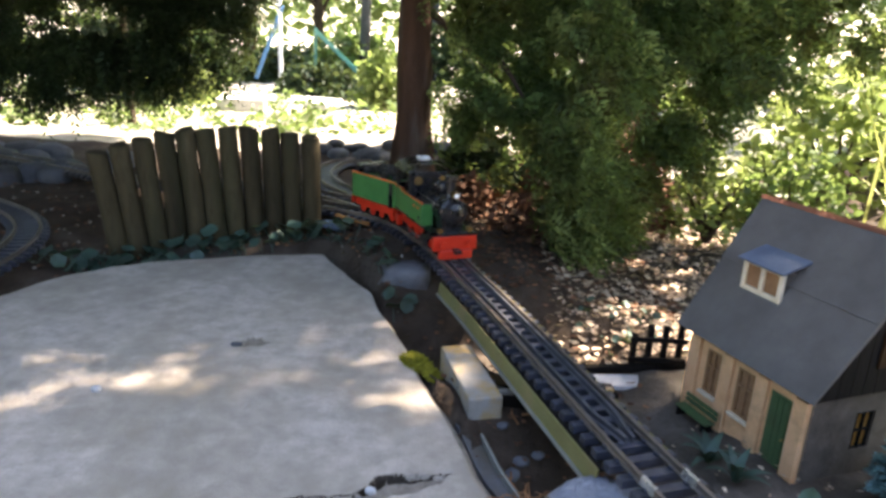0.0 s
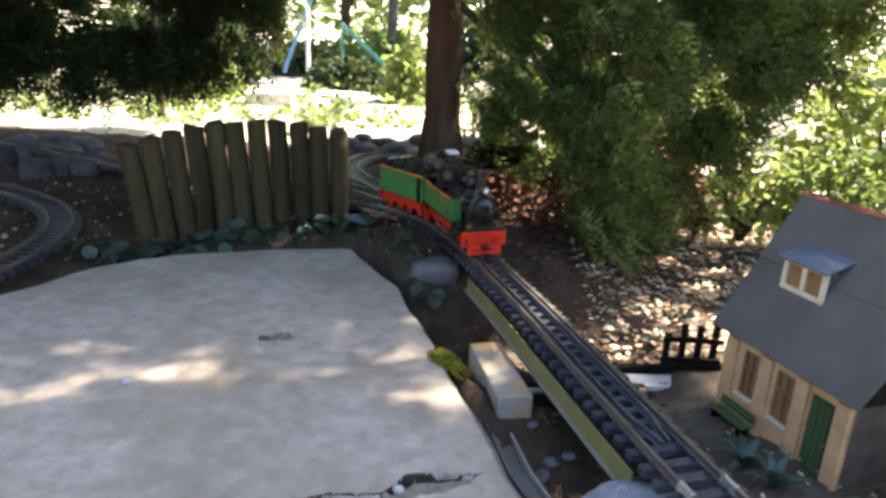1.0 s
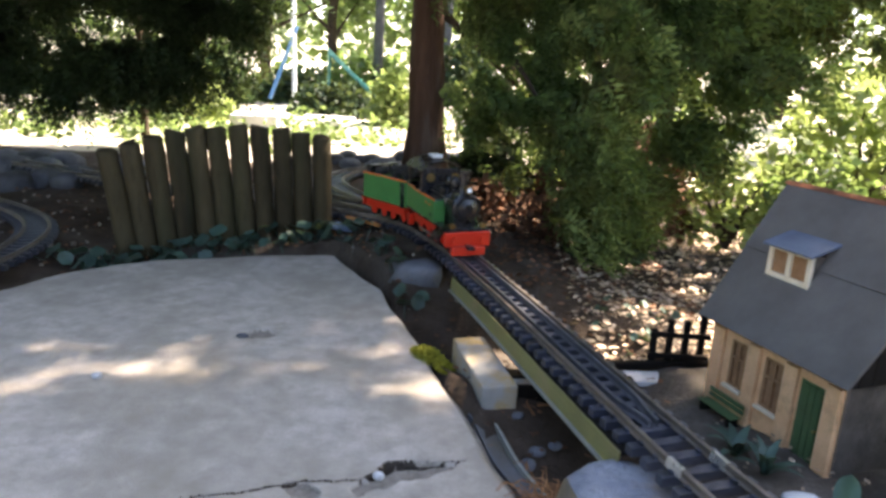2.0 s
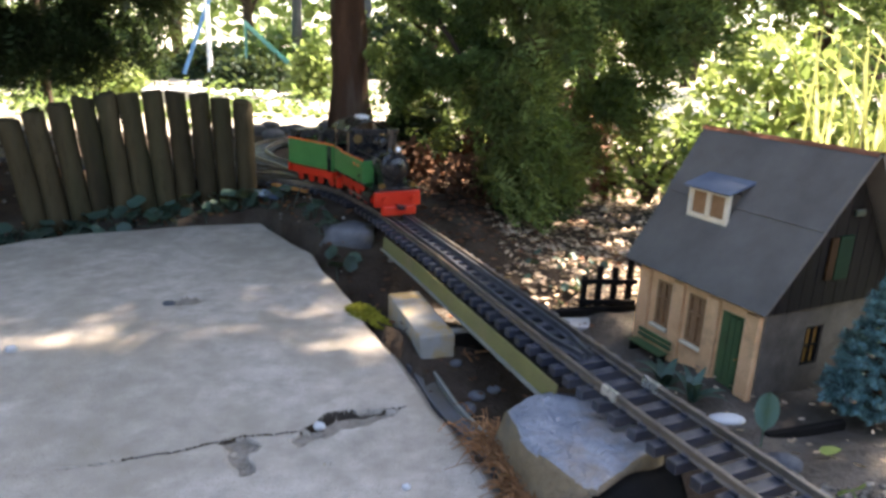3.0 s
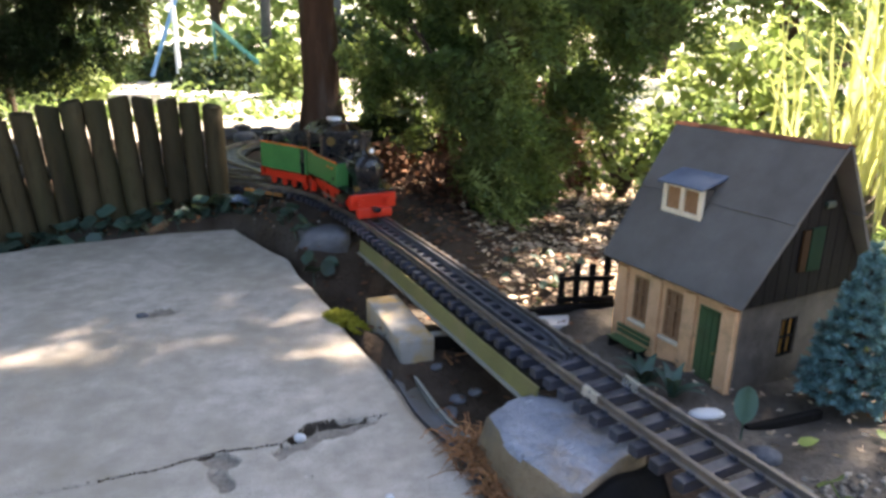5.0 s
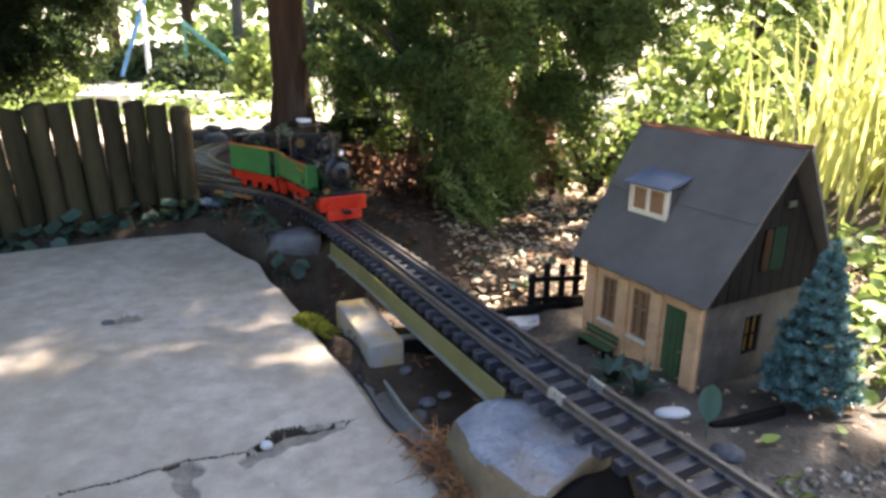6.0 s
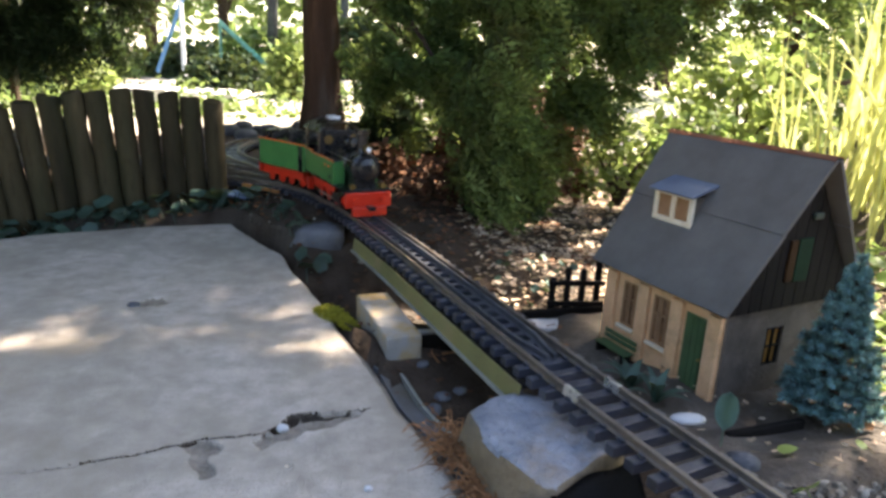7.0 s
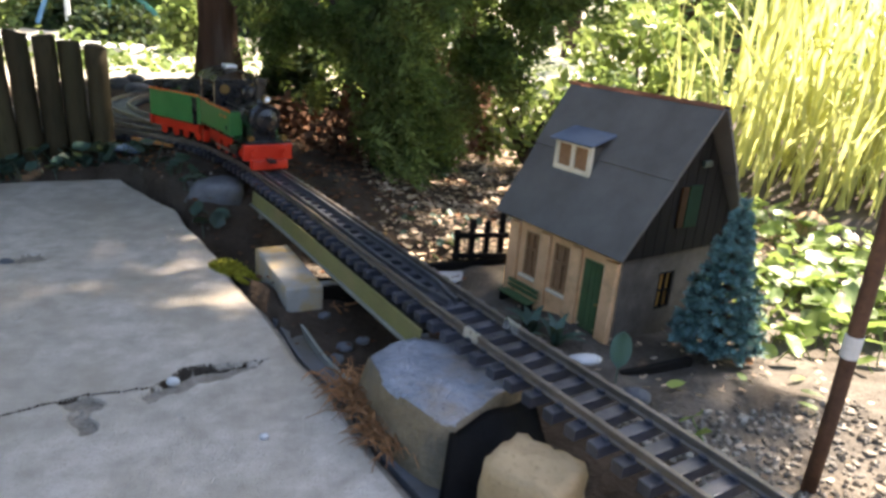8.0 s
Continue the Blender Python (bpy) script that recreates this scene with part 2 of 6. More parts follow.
def rod(bm, points, radii, seg=10, cap=True):
    """A tube through the points."""
    rings = []
    pts = [Vector(p) for p in points]
    if not isinstance(radii, (list, tuple)):
        radii = [radii] * len(pts)
    for i, p in enumerate(pts):
        d = (pts[min(i + 1, len(pts) - 1)] - pts[max(i - 1, 0)]).normalized()
        a = d.orthogonal().normalized() if abs(d.z) > 0.95 else d.cross(Vector((0, 0, 1))).normalized()
        if i and a.dot(prev) < 0:
            a = -a
        prev = a
        b = d.cross(a)
        rings.append([bm.verts.new(p + (a * math.cos(2 * math.pi * k / seg) + b * math.sin(2 * math.pi * k / seg)) * radii[i]) for k in range(seg)])
    for r, q in zip(rings, rings[1:]):
        for k in range(seg):
            bm.faces.new((r[k], r[(k + 1) % seg], q[(k + 1) % seg], q[k]))
    if cap:
        bm.faces.new(rings[0][::-1])
        bm.faces.new(rings[-1])
    return bm


def sweep(bm, pts, profile):
    """A profile (across to the left, up) carried along a path, with closed ends."""
    rings = []
    pts = [Vector(p) for p in pts]
    for i, p in enumerate(pts):
        d = pts[min(i + 1, len(pts) - 1)] - pts[max(i - 1, 0)]
        left = Vector((-d.y, d.x, 0)).normalized()
        rings.append([bm.verts.new(p + left * a + Vector((0, 0, h))) for a, h in profile])
    n = len(profile)
    for r, q in zip(rings, rings[1:]):
        for k in range(n):
            bm.faces.new((r[k], q[k], q[(k + 1) % n], r[(k + 1) % n]))
    bm.faces.new(rings[0])
    bm.faces.new(rings[-1][::-1])
    bmesh.ops.recalc_face_normals(bm, faces=bm.faces)
    return bm


def smooth_path(points, step=0.01):
    """A Catmull-Rom curve through plan points, evenly spaced."""
    p = [Vector(q) for q in points]
    p = [2 * p[0] - p[1]] + p + [2 * p[-1] - p[-2]]
    out = []
    for a, b, c, d in zip(p, p[1:], p[2:], p[3:]):
        for k in range(40):
            t = k / 40
            out.append(0.5 * (2 * b + (c - a) * t + (2 * a - 5 * b + 4 * c - d) * t * t + (3 * b - a - 3 * c + d) * t ** 3))
    out.append(p[-2])
    res, left = [out[0]], step
    for a, b in zip(out, out[1:]):
        seg, done = (b - a).length, 0.0
        while seg - done >= left:
            done += left
            res.append(a + (b - a) * (done / seg))
            left = step
        left -= seg - done
    return res


def quad_mesh(name, quads, mat):
    """One mesh of many loose four-cornered leaves; quads is an array (n, 4, 3)."""
    n = len(quads)
    me = bpy.data.meshes.new(name)
    me.vertices.add(4 * n)
    me.vertices.foreach_set("co", np.ascontiguousarray(quads, dtype=np.float32).ravel())
    me.loops.add(4 * n)
    me.loops.foreach_set("vertex_index", np.arange(4 * n, dtype=np.int32))
    me.polygons.add(n)
    me.polygons.foreach_set("loop_start", np.arange(0, 4 * n, 4, dtype=np.int32))
    me.polygons.foreach_set("loop_total", np.full(n, 4, dtype=np.int32))
    me.update(calc_edges=True)
    me.materials.append(mat)
    return me


def unit(a):
    return a / (np.linalg.norm(a, axis=-1, keepdims=True) + 1e-9)


def spray_quads(centres, dirs, length, leaf, width, count):
    """Feathery sprays: narrow leaflets set alternately along a drooping stem."""
    n = len(centres)
    d = unit(dirs)
    s = unit(np.cross(d, rng.normal(size=(n, 3))))
    nrm = np.cross(d, s)
    out = []
    for k in range(count):
        f = (k + 0.5) / count
        side = 1 if k % 2 else -1
        base = centres + d * (length * f)[:, None] - np.array([0, 0, 1.0]) * (length * 0.35 * f * f)[:, None]
        way = unit(d * 0.75 + s * side * (1.0 - 0.5 * f) + nrm * rng.normal(0, 0.25, (n, 1)))
        ln = (leaf * (1.1 - 0.5 * f) * rng.uniform(0.7, 1.2, n))[:, None]
        tip = base + way * ln
        w = unit(np.cross(way, nrm)) * width * ln / leaf.mean()
        mid = base + way * ln * 0.5
        out.append(np.stack([base, mid + w, tip, mid - w], 1))
    return np.concatenate(out)


def ss(a, b, x):
    t = np.clip((np.asarray(x, float) - a) / (b - a), 0, 1)
    return t * t * (3 - 2 * t)


def noise_grid(x, y, scale, seed=0.0):
    """Cheap smooth noise from crossed sines, about -1 to 1."""
    x, y = np.asarray(x, float) * scale + seed, np.asarray(y, float) * scale - 1.7 * seed
    return (np.sin(x + 1.7 * np.sin(0.7 * y + 0.3)) + np.sin(1.3 * y + 1.1 * np.sin(0.9 * x + 1.9)) + np.sin(0.8 * x - 1.1 * y + 2.1 * np.sin(0.5 * x + 0.2))) / 3


# ---- ground ----
EDGE_Y = [-1.0, 0.0, 0.25, 0.377, 0.51, 0.63, 0.73, 0.805, 0.913, 1.02, 1.128, 1.317, 1.4]
EDGE_X = [0.42, 0.225, 0.168, 0.129, 0.085, 0.043, 0.012, -0.018, -0.05, -0.095, -0.125, -0.245, -0.31]
LEFT_Y = [-1.0, 0.6, 0.8, 0.95, 1.05, 1.13, 1.19, 1.4]
LEFT_X = [-1.6, -1.25, -0.95, -0.785, -0.74, -0.715, -0.685, -0.60]


def slab_right(y):
    return np.interp(y, EDGE_Y, EDGE_X) + 0.004 * noise_grid(y, 0, 40)


def slab_left(y):
    return np.interp(y, LEFT_Y, LEFT_X) + 0.006 * noise_grid(y, 3, 30)


def slab_back(x):
    return np.interp(x, [-0.8, -0.66, -0.588, -0.506, -0.413, -0.314, -0.25, -0.1], [1.08, 1.145, 1.19, 1.235, 1.27, 1.305, 1.312, 1.25]) + 0.004 * noise_grid(x, 5, 45)


def ground_z(x, y):
    x, y = np.asarray(x, float), np.asarray(y, float)
    h = -0.028 + 0.0 * x
    h = h + 0.075 * ss(0.98, 1.22, y) * ss(-0.30, -0.10, x) * (1 - ss(0.12, 0.40, x))          # bed of the yard tracks
    h = h + 0.050 * ss(1.22, 1.34, y) * (1 - ss(-0.30, -0.10, x)) * ss(-0.75, -0.55, x)         # bank under the log fence
    h = h + 0.035 * ss(1.9, 2.4, y) + 0.02 * ss(1.3, 1.6, y)
    h = h + 0.035 * (1 - ss(-0.85, -0.65, x)) * ss(0.8, 1.0, y)                                  # bed of the far loop
    h = h + 0.022 * (1 - ss(0.46, 0.60, y)) * (1 - ss(0.30, 0.44, x)) * ss(0.12, 0.2, x)        # bed of the near track
    h = h + 0.025 * (1 - ss(0.46, 0.60, y)) * ss(0.30, 0.44, x)
    h = h + 0.09 * ss(0.9, 1.6, x) * ss(0.5, 1.5, y)
    h = h + 0.055 * np.exp(-((x - 0.050) ** 2 + (y - 0.745) ** 2) / 0.018)                        # soil heaped round the kerb block
    e = slab_right(y)
    gully = ss(0.50, 0.60, y) * (1 - ss(0.98, 1.10, y)) * ss(-0.01, 0.035, x - e) * (1 - ss(0.25, 0.34, x))
    h = h - 0.022 * gully
    inside = (y > -1.15) & (x < e + 0.004) & (x > slab_left(y) - 0.004) & (y < slab_back(x) + 0.004)
    rough = 0.006 * noise_grid(x, y, 23) + 0.003 * noise_grid(x, y, 61, 2.0)
    return np.where(inside, -0.04, h + rough)


def sheet(name, xs, ys, zfun, mat):
    X, Y = np.meshgrid(xs, ys)
    co = np.stack([X, Y, zfun(X, Y)], -1).reshape(-1, 3)
    nx, ny = len(xs), len(ys)
    i = np.arange(nx * ny).reshape(ny, nx)
    f = np.stack([i[:-1, :-1], i[:-1, 1:], i[1:, 1:], i[1:, :-1]], -1).reshape(-1, 4)
    me = bpy.data.meshes.new(name)
    me.from_pydata(co.tolist(), [], f.tolist())
    me.polygons.foreach_set("use_smooth", [True] * len(me.polygons))
    me.materials.append(mat)
    return me


xs = np.concatenate([np.linspace(-400, -9, 12), np.linspace(-8, -1.7, 30), np.linspace(-1.6, 1.8, 300), np.linspace(1.9, 8, 30), np.linspace(9, 400, 12)])
ys = np.concatenate([np.linspace(-400, -5, 10), np.linspace(-4, 0.0, 20), np.linspace(0.05, 2.4, 240), np.linspace(2.5, 9, 50), np.linspace(10, 400, 14)])
gmesh = sheet("ground", xs, ys, ground_z, SOIL)
gmesh.materials.append(YARD)
gmesh.materials.append(DUST)
cy = np.zeros(len(gmesh.polygons) * 3)
gmesh.polygons.foreach_get("center", cy)
cy = cy.reshape(-1, 3)
far = (cy[:, 1] > 2.30 + 0.10 * noise_grid(cy[:, 0], cy[:, 1], 6)) | (np.abs(cy[:, 0]) > 2.8 + 0.5 * noise_grid(cy[:, 0], cy[:, 1], 2.0)) | (cy[:, 1] < -4)
dusty = (cy[:, 0] > 0.25 + 0.10 * ss(0.56, 0.40, cy[:, 1]) + 0.03 * noise_grid(cy[:, 0], cy[:, 1], 30)) & (cy[:, 1] < 0.93 + 0.05 * noise_grid(cy[:, 0], cy[:, 1], 25)) & (cy[:, 0] < 1.2) & (cy[:, 1] > -0.6)
gmesh.polygons.foreach_set("material_index", np.where(far, 1, np.where(dusty, 2, 0)).astype(np.int32))
ground = tagged(new("ground", gmesh), "dark garden soil running into a pale sunlit yard", "ground", kind="structure")

# ---- concrete slab ----
CRACK = [(-0.42, 0.462), (-0.311, 0.476), (-0.251, 0.487), (-0.21, 0.500), (-0.172, 0.512), (-0.134, 0.531), (-0.10, 0.533), (-0.08, 0.538), (-0.059, 0.552), (-0.052, 0.568), (-0.02, 0.574), (0.0, 0.575), (0.024, 0.581)]
SPALLS = [[(-0.086, 0.524), (-0.076, 0.510), (-0.044, 0.533), (-0.005, 0.552), (0.02, 0.58), (-0.02, 0.574), (-0.052, 0.568), (-0.058, 0.549)],
          [(-0.150, 0.524), (-0.138, 0.507), (-0.134, 0.489), (-0.121, 0.472), (-0.108, 0.478), (-0.114, 0.497), (-0.104, 0.512), (-0.112, 0.522), (-0.125, 0.530)],
          [(-0.312, 0.868), (-0.298, 0.856), (-0.262, 0.864), (-0.245, 0.882), (-0.281, 0.902)]]


def line_distance(x, y, pts):
    d = np.full(x.shape, 9.0)
    for (ax, ay), (bx, by) in zip(pts, pts[1:]):
        t = np.clip(((x - ax) * (bx - ax) + (y - ay) * (by - ay)) / ((bx - ax) ** 2 + (by - ay) ** 2), 0, 1)
        d = np.minimum(d, np.hypot(x - ax - t * (bx - ax), y - ay - t * (by - ay)))
    return d


def in_polygon(x, y, pts):
    c = np.zeros(x.shape, bool)
    for (ax, ay), (bx, by) in zip(pts, pts[1:] + pts[:1]):
        c ^= ((ay > y) != (by > y)) & (x < (bx - ax) * (y - ay) / (by - ay + 1e-12) + ax)
    return c


def slab_z(x, y):
    z = 0.0016 * noise_grid(x, y, 9) + 0.0007 * noise_grid(x, y, 47, 1.0)
    wob = 0.0042 * noise_grid(x, y, 110, 3.0) + 0.0024 * noise_grid(x, y, 300, 1.0)
    d = line_distance(x + wob, y + wob, CRACK)
    gape = 0.0007 + 0.0042 * np.exp(-((x + 0.040) / 0.018) ** 2)
    z = z - (0.0080 * ss(-0.30, -0.16, x) + 0.0016 + 0.018 * ss(-0.064, -0.054, x) * (1 - ss(-0.016, -0.004, x))) * (1 - ss(gape, gape + 0.0014, d))
    for k, poly in enumerate(SPALLS):
        inside = in_polygon(x + wob, y - wob, poly)
        depth = (0.0050, 0.0042, 0.0034)[k]
        edge = ss(0.0, 0.010, line_distance(x + wob, y - wob, poly[:4]))
        z = z - np.where(inside, depth * (0.35 + 0.65 * edge) + 0.0012 * noise_grid(x, y, 260), 0)
    for k in range(26):
        px, py = SPECKS[k]
        z = z - 0.0025 * (1 - ss(0.001, 0.0045, np.hypot(x - px, y - py)))
    return z


SPECKS = np.stack([rng.uniform(-0.7, 0.05, 26), rng.uniform(0.25, 1.2, 26)], 1)
NR, NS = 430, 420
rr = np.linspace(0, 1, NR)
rr = np.interp(rr, [0, 0.10, 0.55, 1], [-0.9, 0.344, 0.45, 1.0])      # finest round the crack
R, S = np.meshgrid(rr, np.interp(np.linspace(0, 1, NS), [0, 0.28, 0.86, 1], [0, 0.77, 0.98, 1]), indexing="ij")
yn = R * 1.335
X = slab_left(yn) + S * (slab_right(yn) - slab_left(yn))
Y = np.where(R > 0, yn * (1 - R ** 6) + slab_back(X) * R ** 6 * np.clip(yn / 1.335, 0, 1), yn)
Z = slab_z(X, Y)
border = np.minimum(np.minimum(1 - R, 1.0), np.minimum(S, 1 - S))
Z = Z - 0.006 * (1 - ss(0, 0.010, border))
Z[:, 0] = Z[:, -1] = Z[-1, :] = -0.035
co = np.stack([X, Y, Z], -1).reshape(-1, 3)
ii = np.arange(NR * NS).reshape(NR, NS)
ff = np.stack([ii[:-1, :-1], ii[:-1, 1:], ii[1:, 1:], ii[1:, :-1]], -1).reshape(-1, 4)
sm = bpy.data.meshes.new("concrete_slab")
sm.from_pydata(co.tolist(), [], ff[:, ::1].tolist())
sm.polygons.foreach_set("use_smooth", [True] * len(sm.polygons))
sm.materials.append(CONCRETE)
sm.materials.append(BROKEN)
sm.materials.append(SOIL)
pc = co[ff].mean(1)
# soil colour on the deepest faces darkens the notch, painting its shade
sm.polygons.foreach_set("material_index", np.where(co[:, 2][ff].min(1) < -0.0068, 2, pc[:, 2] < -0.0024).astype(np.int32))
slab = tagged(new("concrete_slab", sm), "weathered grey concrete slab with a long crack and spalled patches", "slab", kind="structure")


def stone(name, size, at, mat, label, category="stone", seed=0, yaw=0, rough=0.12, square=0.0, parent=None, tilt=(0, 0)):
    """A rough stone: a rounded block pushed about by noise."""
    bm = bmesh.new()
    bmesh.ops.create_icosphere(bm, subdivisions=4 if max(size) > 0.05 else 2, radius=1.0)
    for v in bm.verts:
        c = v.co.normalized()
        k = max(abs(c.x), abs(c.y), abs(c.z))
        c = c.lerp(c / k * 0.86, square)
        c += c * rough * (noise.noise(c * 1.6 + Vector((seed * 3.1, seed, 0))) + 0.4 * noise.noise(c * 5 + Vector((seed, 0, 2.0))))
        v.co = Vector((c.x * size[0], c.y * size[1], c.z * size[2]))
    me = to_mesh(name, bm, mat, True)
    ob = new(name, me)
    ob.matrix_world = pose(*at, tilt[0], tilt[1], yaw)
    if parent:
        ob.parent = parent
        return ob
    return tagged(ob, label, category)

# ---- railway ----
RAIL_TOP = 0.072
MAIN = [(0.385, 0.0), (0.356, 0.125), (0.313, 0.252), (0.281, 0.342), (0.255, 0.412), (0.2265, 0.4885), (0.193, 0.587), (0.148, 0.725), (0.093, 0.895), (0.049, 1.02), (0.012, 1.125), (-0.035, 1.24)]
YARD_A = [(-0.035, 1.24), (-0.085, 1.335), (-0.16, 1.41), (-0.26, 1.465), (-0.40, 1.51), (-0.55, 1.55), (-0.8, 1.63), (-1.1, 1.78), (-1.45, 1.93)]
YARD_B = [(-0.045, 1.28), (-0.115, 1.40), (-0.20, 1.50), (-0.31, 1.59), (-0.45, 1.65), (-0.70, 1.73)]
YARD_C = [(-0.17, 1.50), (-0.23, 1.60), (-0.31, 1.72), (-0.36, 1.86), (-0.34, 2.02), (-0.25, 2.10)]
LOOP = [(-0.86, 0.55), (-0.84, 0.75), (-0.805, 0.95), (-0.80, 1.08), (-0.83, 1.22), (-0.90, 1.34), (-1.02, 1.44), (-1.20, 1.53), (-1.45, 1.60)]
RAIL_PROFILE = [(-0.0035, -0.0085), (0.0035, -0.0085), (0.0035, -0.0072), (0.0012, -0.0062), (0.0012, -0.0030), (0.0021, -0.0024), (0.0021, -0.0003), (0.0016, 0.0),
                (-0.0016, 0.0), (-0.0021, -0.0003), (-0.0021, -0.0024), (-0.0012, -0.0030), (-0.0012, -0.0062), (-0.0035, -0.0072)]


def offset_path(pts, d, z):
    out = []
    for i, p in enumerate(pts):
        t = (pts[min(i + 1, len(pts) - 1)] - pts[max(i - 1, 0)]).normalized()
        out.append((p.x - t.y * d, p.y + t.x * d, z))
    return out


def sleeper_mesh():
    bm = bmesh.new()
    box(bm, (0.0108, 0.078, 0.0095), (0, 0, -0.00475), 0.0009)
    for s in (-1, 1):
        for e in (-1, 1):
            box(bm, (0.006, 0.003, 0.003), (0, s * 0.0226 + e * 0.0048, 0.0008), 0.0)
    return to_mesh("sleeper", bm, SLEEPER)


SLEEPER_MESH = sleeper_mesh()


def track(points, label, top=RAIL_TOP, spacing=0.0236, start=0.0):
    """Two rails on loose-looking plastic sleepers."""
    root = empty("railway_track", pose(0, 0, 0))
    pts = smooth_path([(x, y, 0) for x, y in points], 0.01)
    for s in (-1, 1):
        part("rail", sweep(bmesh.new(), offset_path(pts, s * 0.0226, top), RAIL_PROFILE), RAIL, root)
    fine = smooth_path([(x, y, 0) for x, y in points], spacing)
    for i, p in enumerate(fine[1:-1], 1):
        d = fine[i + 1] - fine[i - 1]
        ob = part("sleeper", SLEEPER_MESH, SLEEPER, root)
        ob.matrix_local = pose(p.x, p.y, top - 0.0085, 0, 0, math.degrees(math.atan2(d.y, d.x)) + rng.normal(0, 0.8))
    return tagged(root, label, "railway track", group="garden railway tracks"), pts


main_track, main_pts = track(MAIN, "garden railway track with brown rails on dark plastic sleepers")
track(YARD_A, "curved garden railway track leading behind the log fence", RAIL_TOP - 0.003)
track(YARD_B, "diverging garden railway siding beside the tree trunk", RAIL_TOP - 0.006)
track(YARD_C, "curved garden railway siding in shade beyond the fence", RAIL_TOP - 0.004)
track(LOOP, "dark curved garden railway track beside the slab", 0.036)

for s in (-1, 1):      # joiners where two lengths of rail meet
    p = [q for q in main_pts if 0.478 < q.y < 0.512]
    bm = sweep(bmesh.new(), offset_path(p, s * 0.0226, RAIL_TOP + 0.0006), [(-0.0022, 0.0), (-0.0036, -0.0085), (0.0036, -0.0085), (0.0022, 0.0)])
    part("rail_joiner", bm, JOINER, main_track, "shiny metal rail joiner")
bridge_line = [q for q in main_pts if 0.556 < q.y < 1.12]
for s in (-1, 1):      # guard rails drawn together at the near end
    pts = []
    for i, q in enumerate(bridge_line):
        t = (bridge_line[min(i + 1, len(bridge_line) - 1)] - bridge_line[max(i - 1, 0)]).normalized()
        dist = (q - bridge_line[0]).length
        d = s * (0.0045 + 0.0080 * float(ss(0.0, 0.06, dist))) - 0.002
        pts.append((q.x - t.y * d, q.y + t.x * d, RAIL_TOP - 0.001))
    part("guard_rail", sweep(bmesh.new(), pts, [(a * 0.9, h) for a, h in RAIL_PROFILE]), GUARD, main_track, "dark guard rail between the running rails")


def bridge():
    root = empty("railway_bridge", pose(0, 0, 0))
    line = [q for q in main_pts if 0.541 < q.y < 1.047]
    for s in (1, -1):
        # the path runs away from the camera, so left of it is +
        web = [(s * 0.0435, -0.0175), (s * 0.0455, -0.0175), (s * 0.0480, -0.0370), (s * 0.0460, -0.0370)]
        side = part("girder", sweep(bmesh.new(), [(q.x, q.y, RAIL_TOP) for q in line], web), OLIVE, root, "olive green painted steel girder")
        lip = [(s * 0.0460, -0.0372), (s * 0.0520, -0.0372), (s * 0.0520, -0.0390), (s * 0.0460, -0.0390)]
        part("flange", sweep(bmesh.new(), [(q.x, q.y, RAIL_TOP) for q in line], lip), ZINC, side, "dull bare metal lower lip")
    deck = [(-0.0433, -0.0185), (0.0433, -0.0185), (0.0433, -0.0215), (-0.0433, -0.0215)]
    part("deck", sweep(bmesh.new(), [(q.x, q.y, RAIL_TOP) for q in line], deck), DARK_WOOD, root)
    return tagged(root, "olive green steel girder bridge carrying the garden railway over a gully", "model bridge")


bridge()

# ---- stones and blocks by the slab ----


def kerb_block():
    root = empty("concrete_block", pose(0.046, 0.770, -0.010, 0, 0, 15))
    part("body", box(bmesh.new(), (0.044, 0.150, 0.078), (0, 0, 0), 0.003), KERB, root)
    return tagged(root, "pale concrete kerb block with ochre patches beside the slab", "concrete block")


kerb_block()
bm = box(bmesh.new(), (0.17, 0.03, 0.034), (0, 0, 0), 0.002)
tagged(new("timber_beam", to_mesh("timber_beam", bm, DARK_WOOD)), "dark timber beam under the railway bridge", "beam").matrix_world = pose(0.155, 0.752, -0.001, 0, 0, 8)
bm = box(bmesh.new(), (0.16, 0.009, 0.004), (0, 0, 0), 0.001)
tagged(new("wood_lath", to_mesh("wood_lath", bm, KERB)), "thin pale strip along the top edge of the dark beam", "lath").matrix_world = pose(0.155, 0.744, 0.0185, 0, 0, 8)


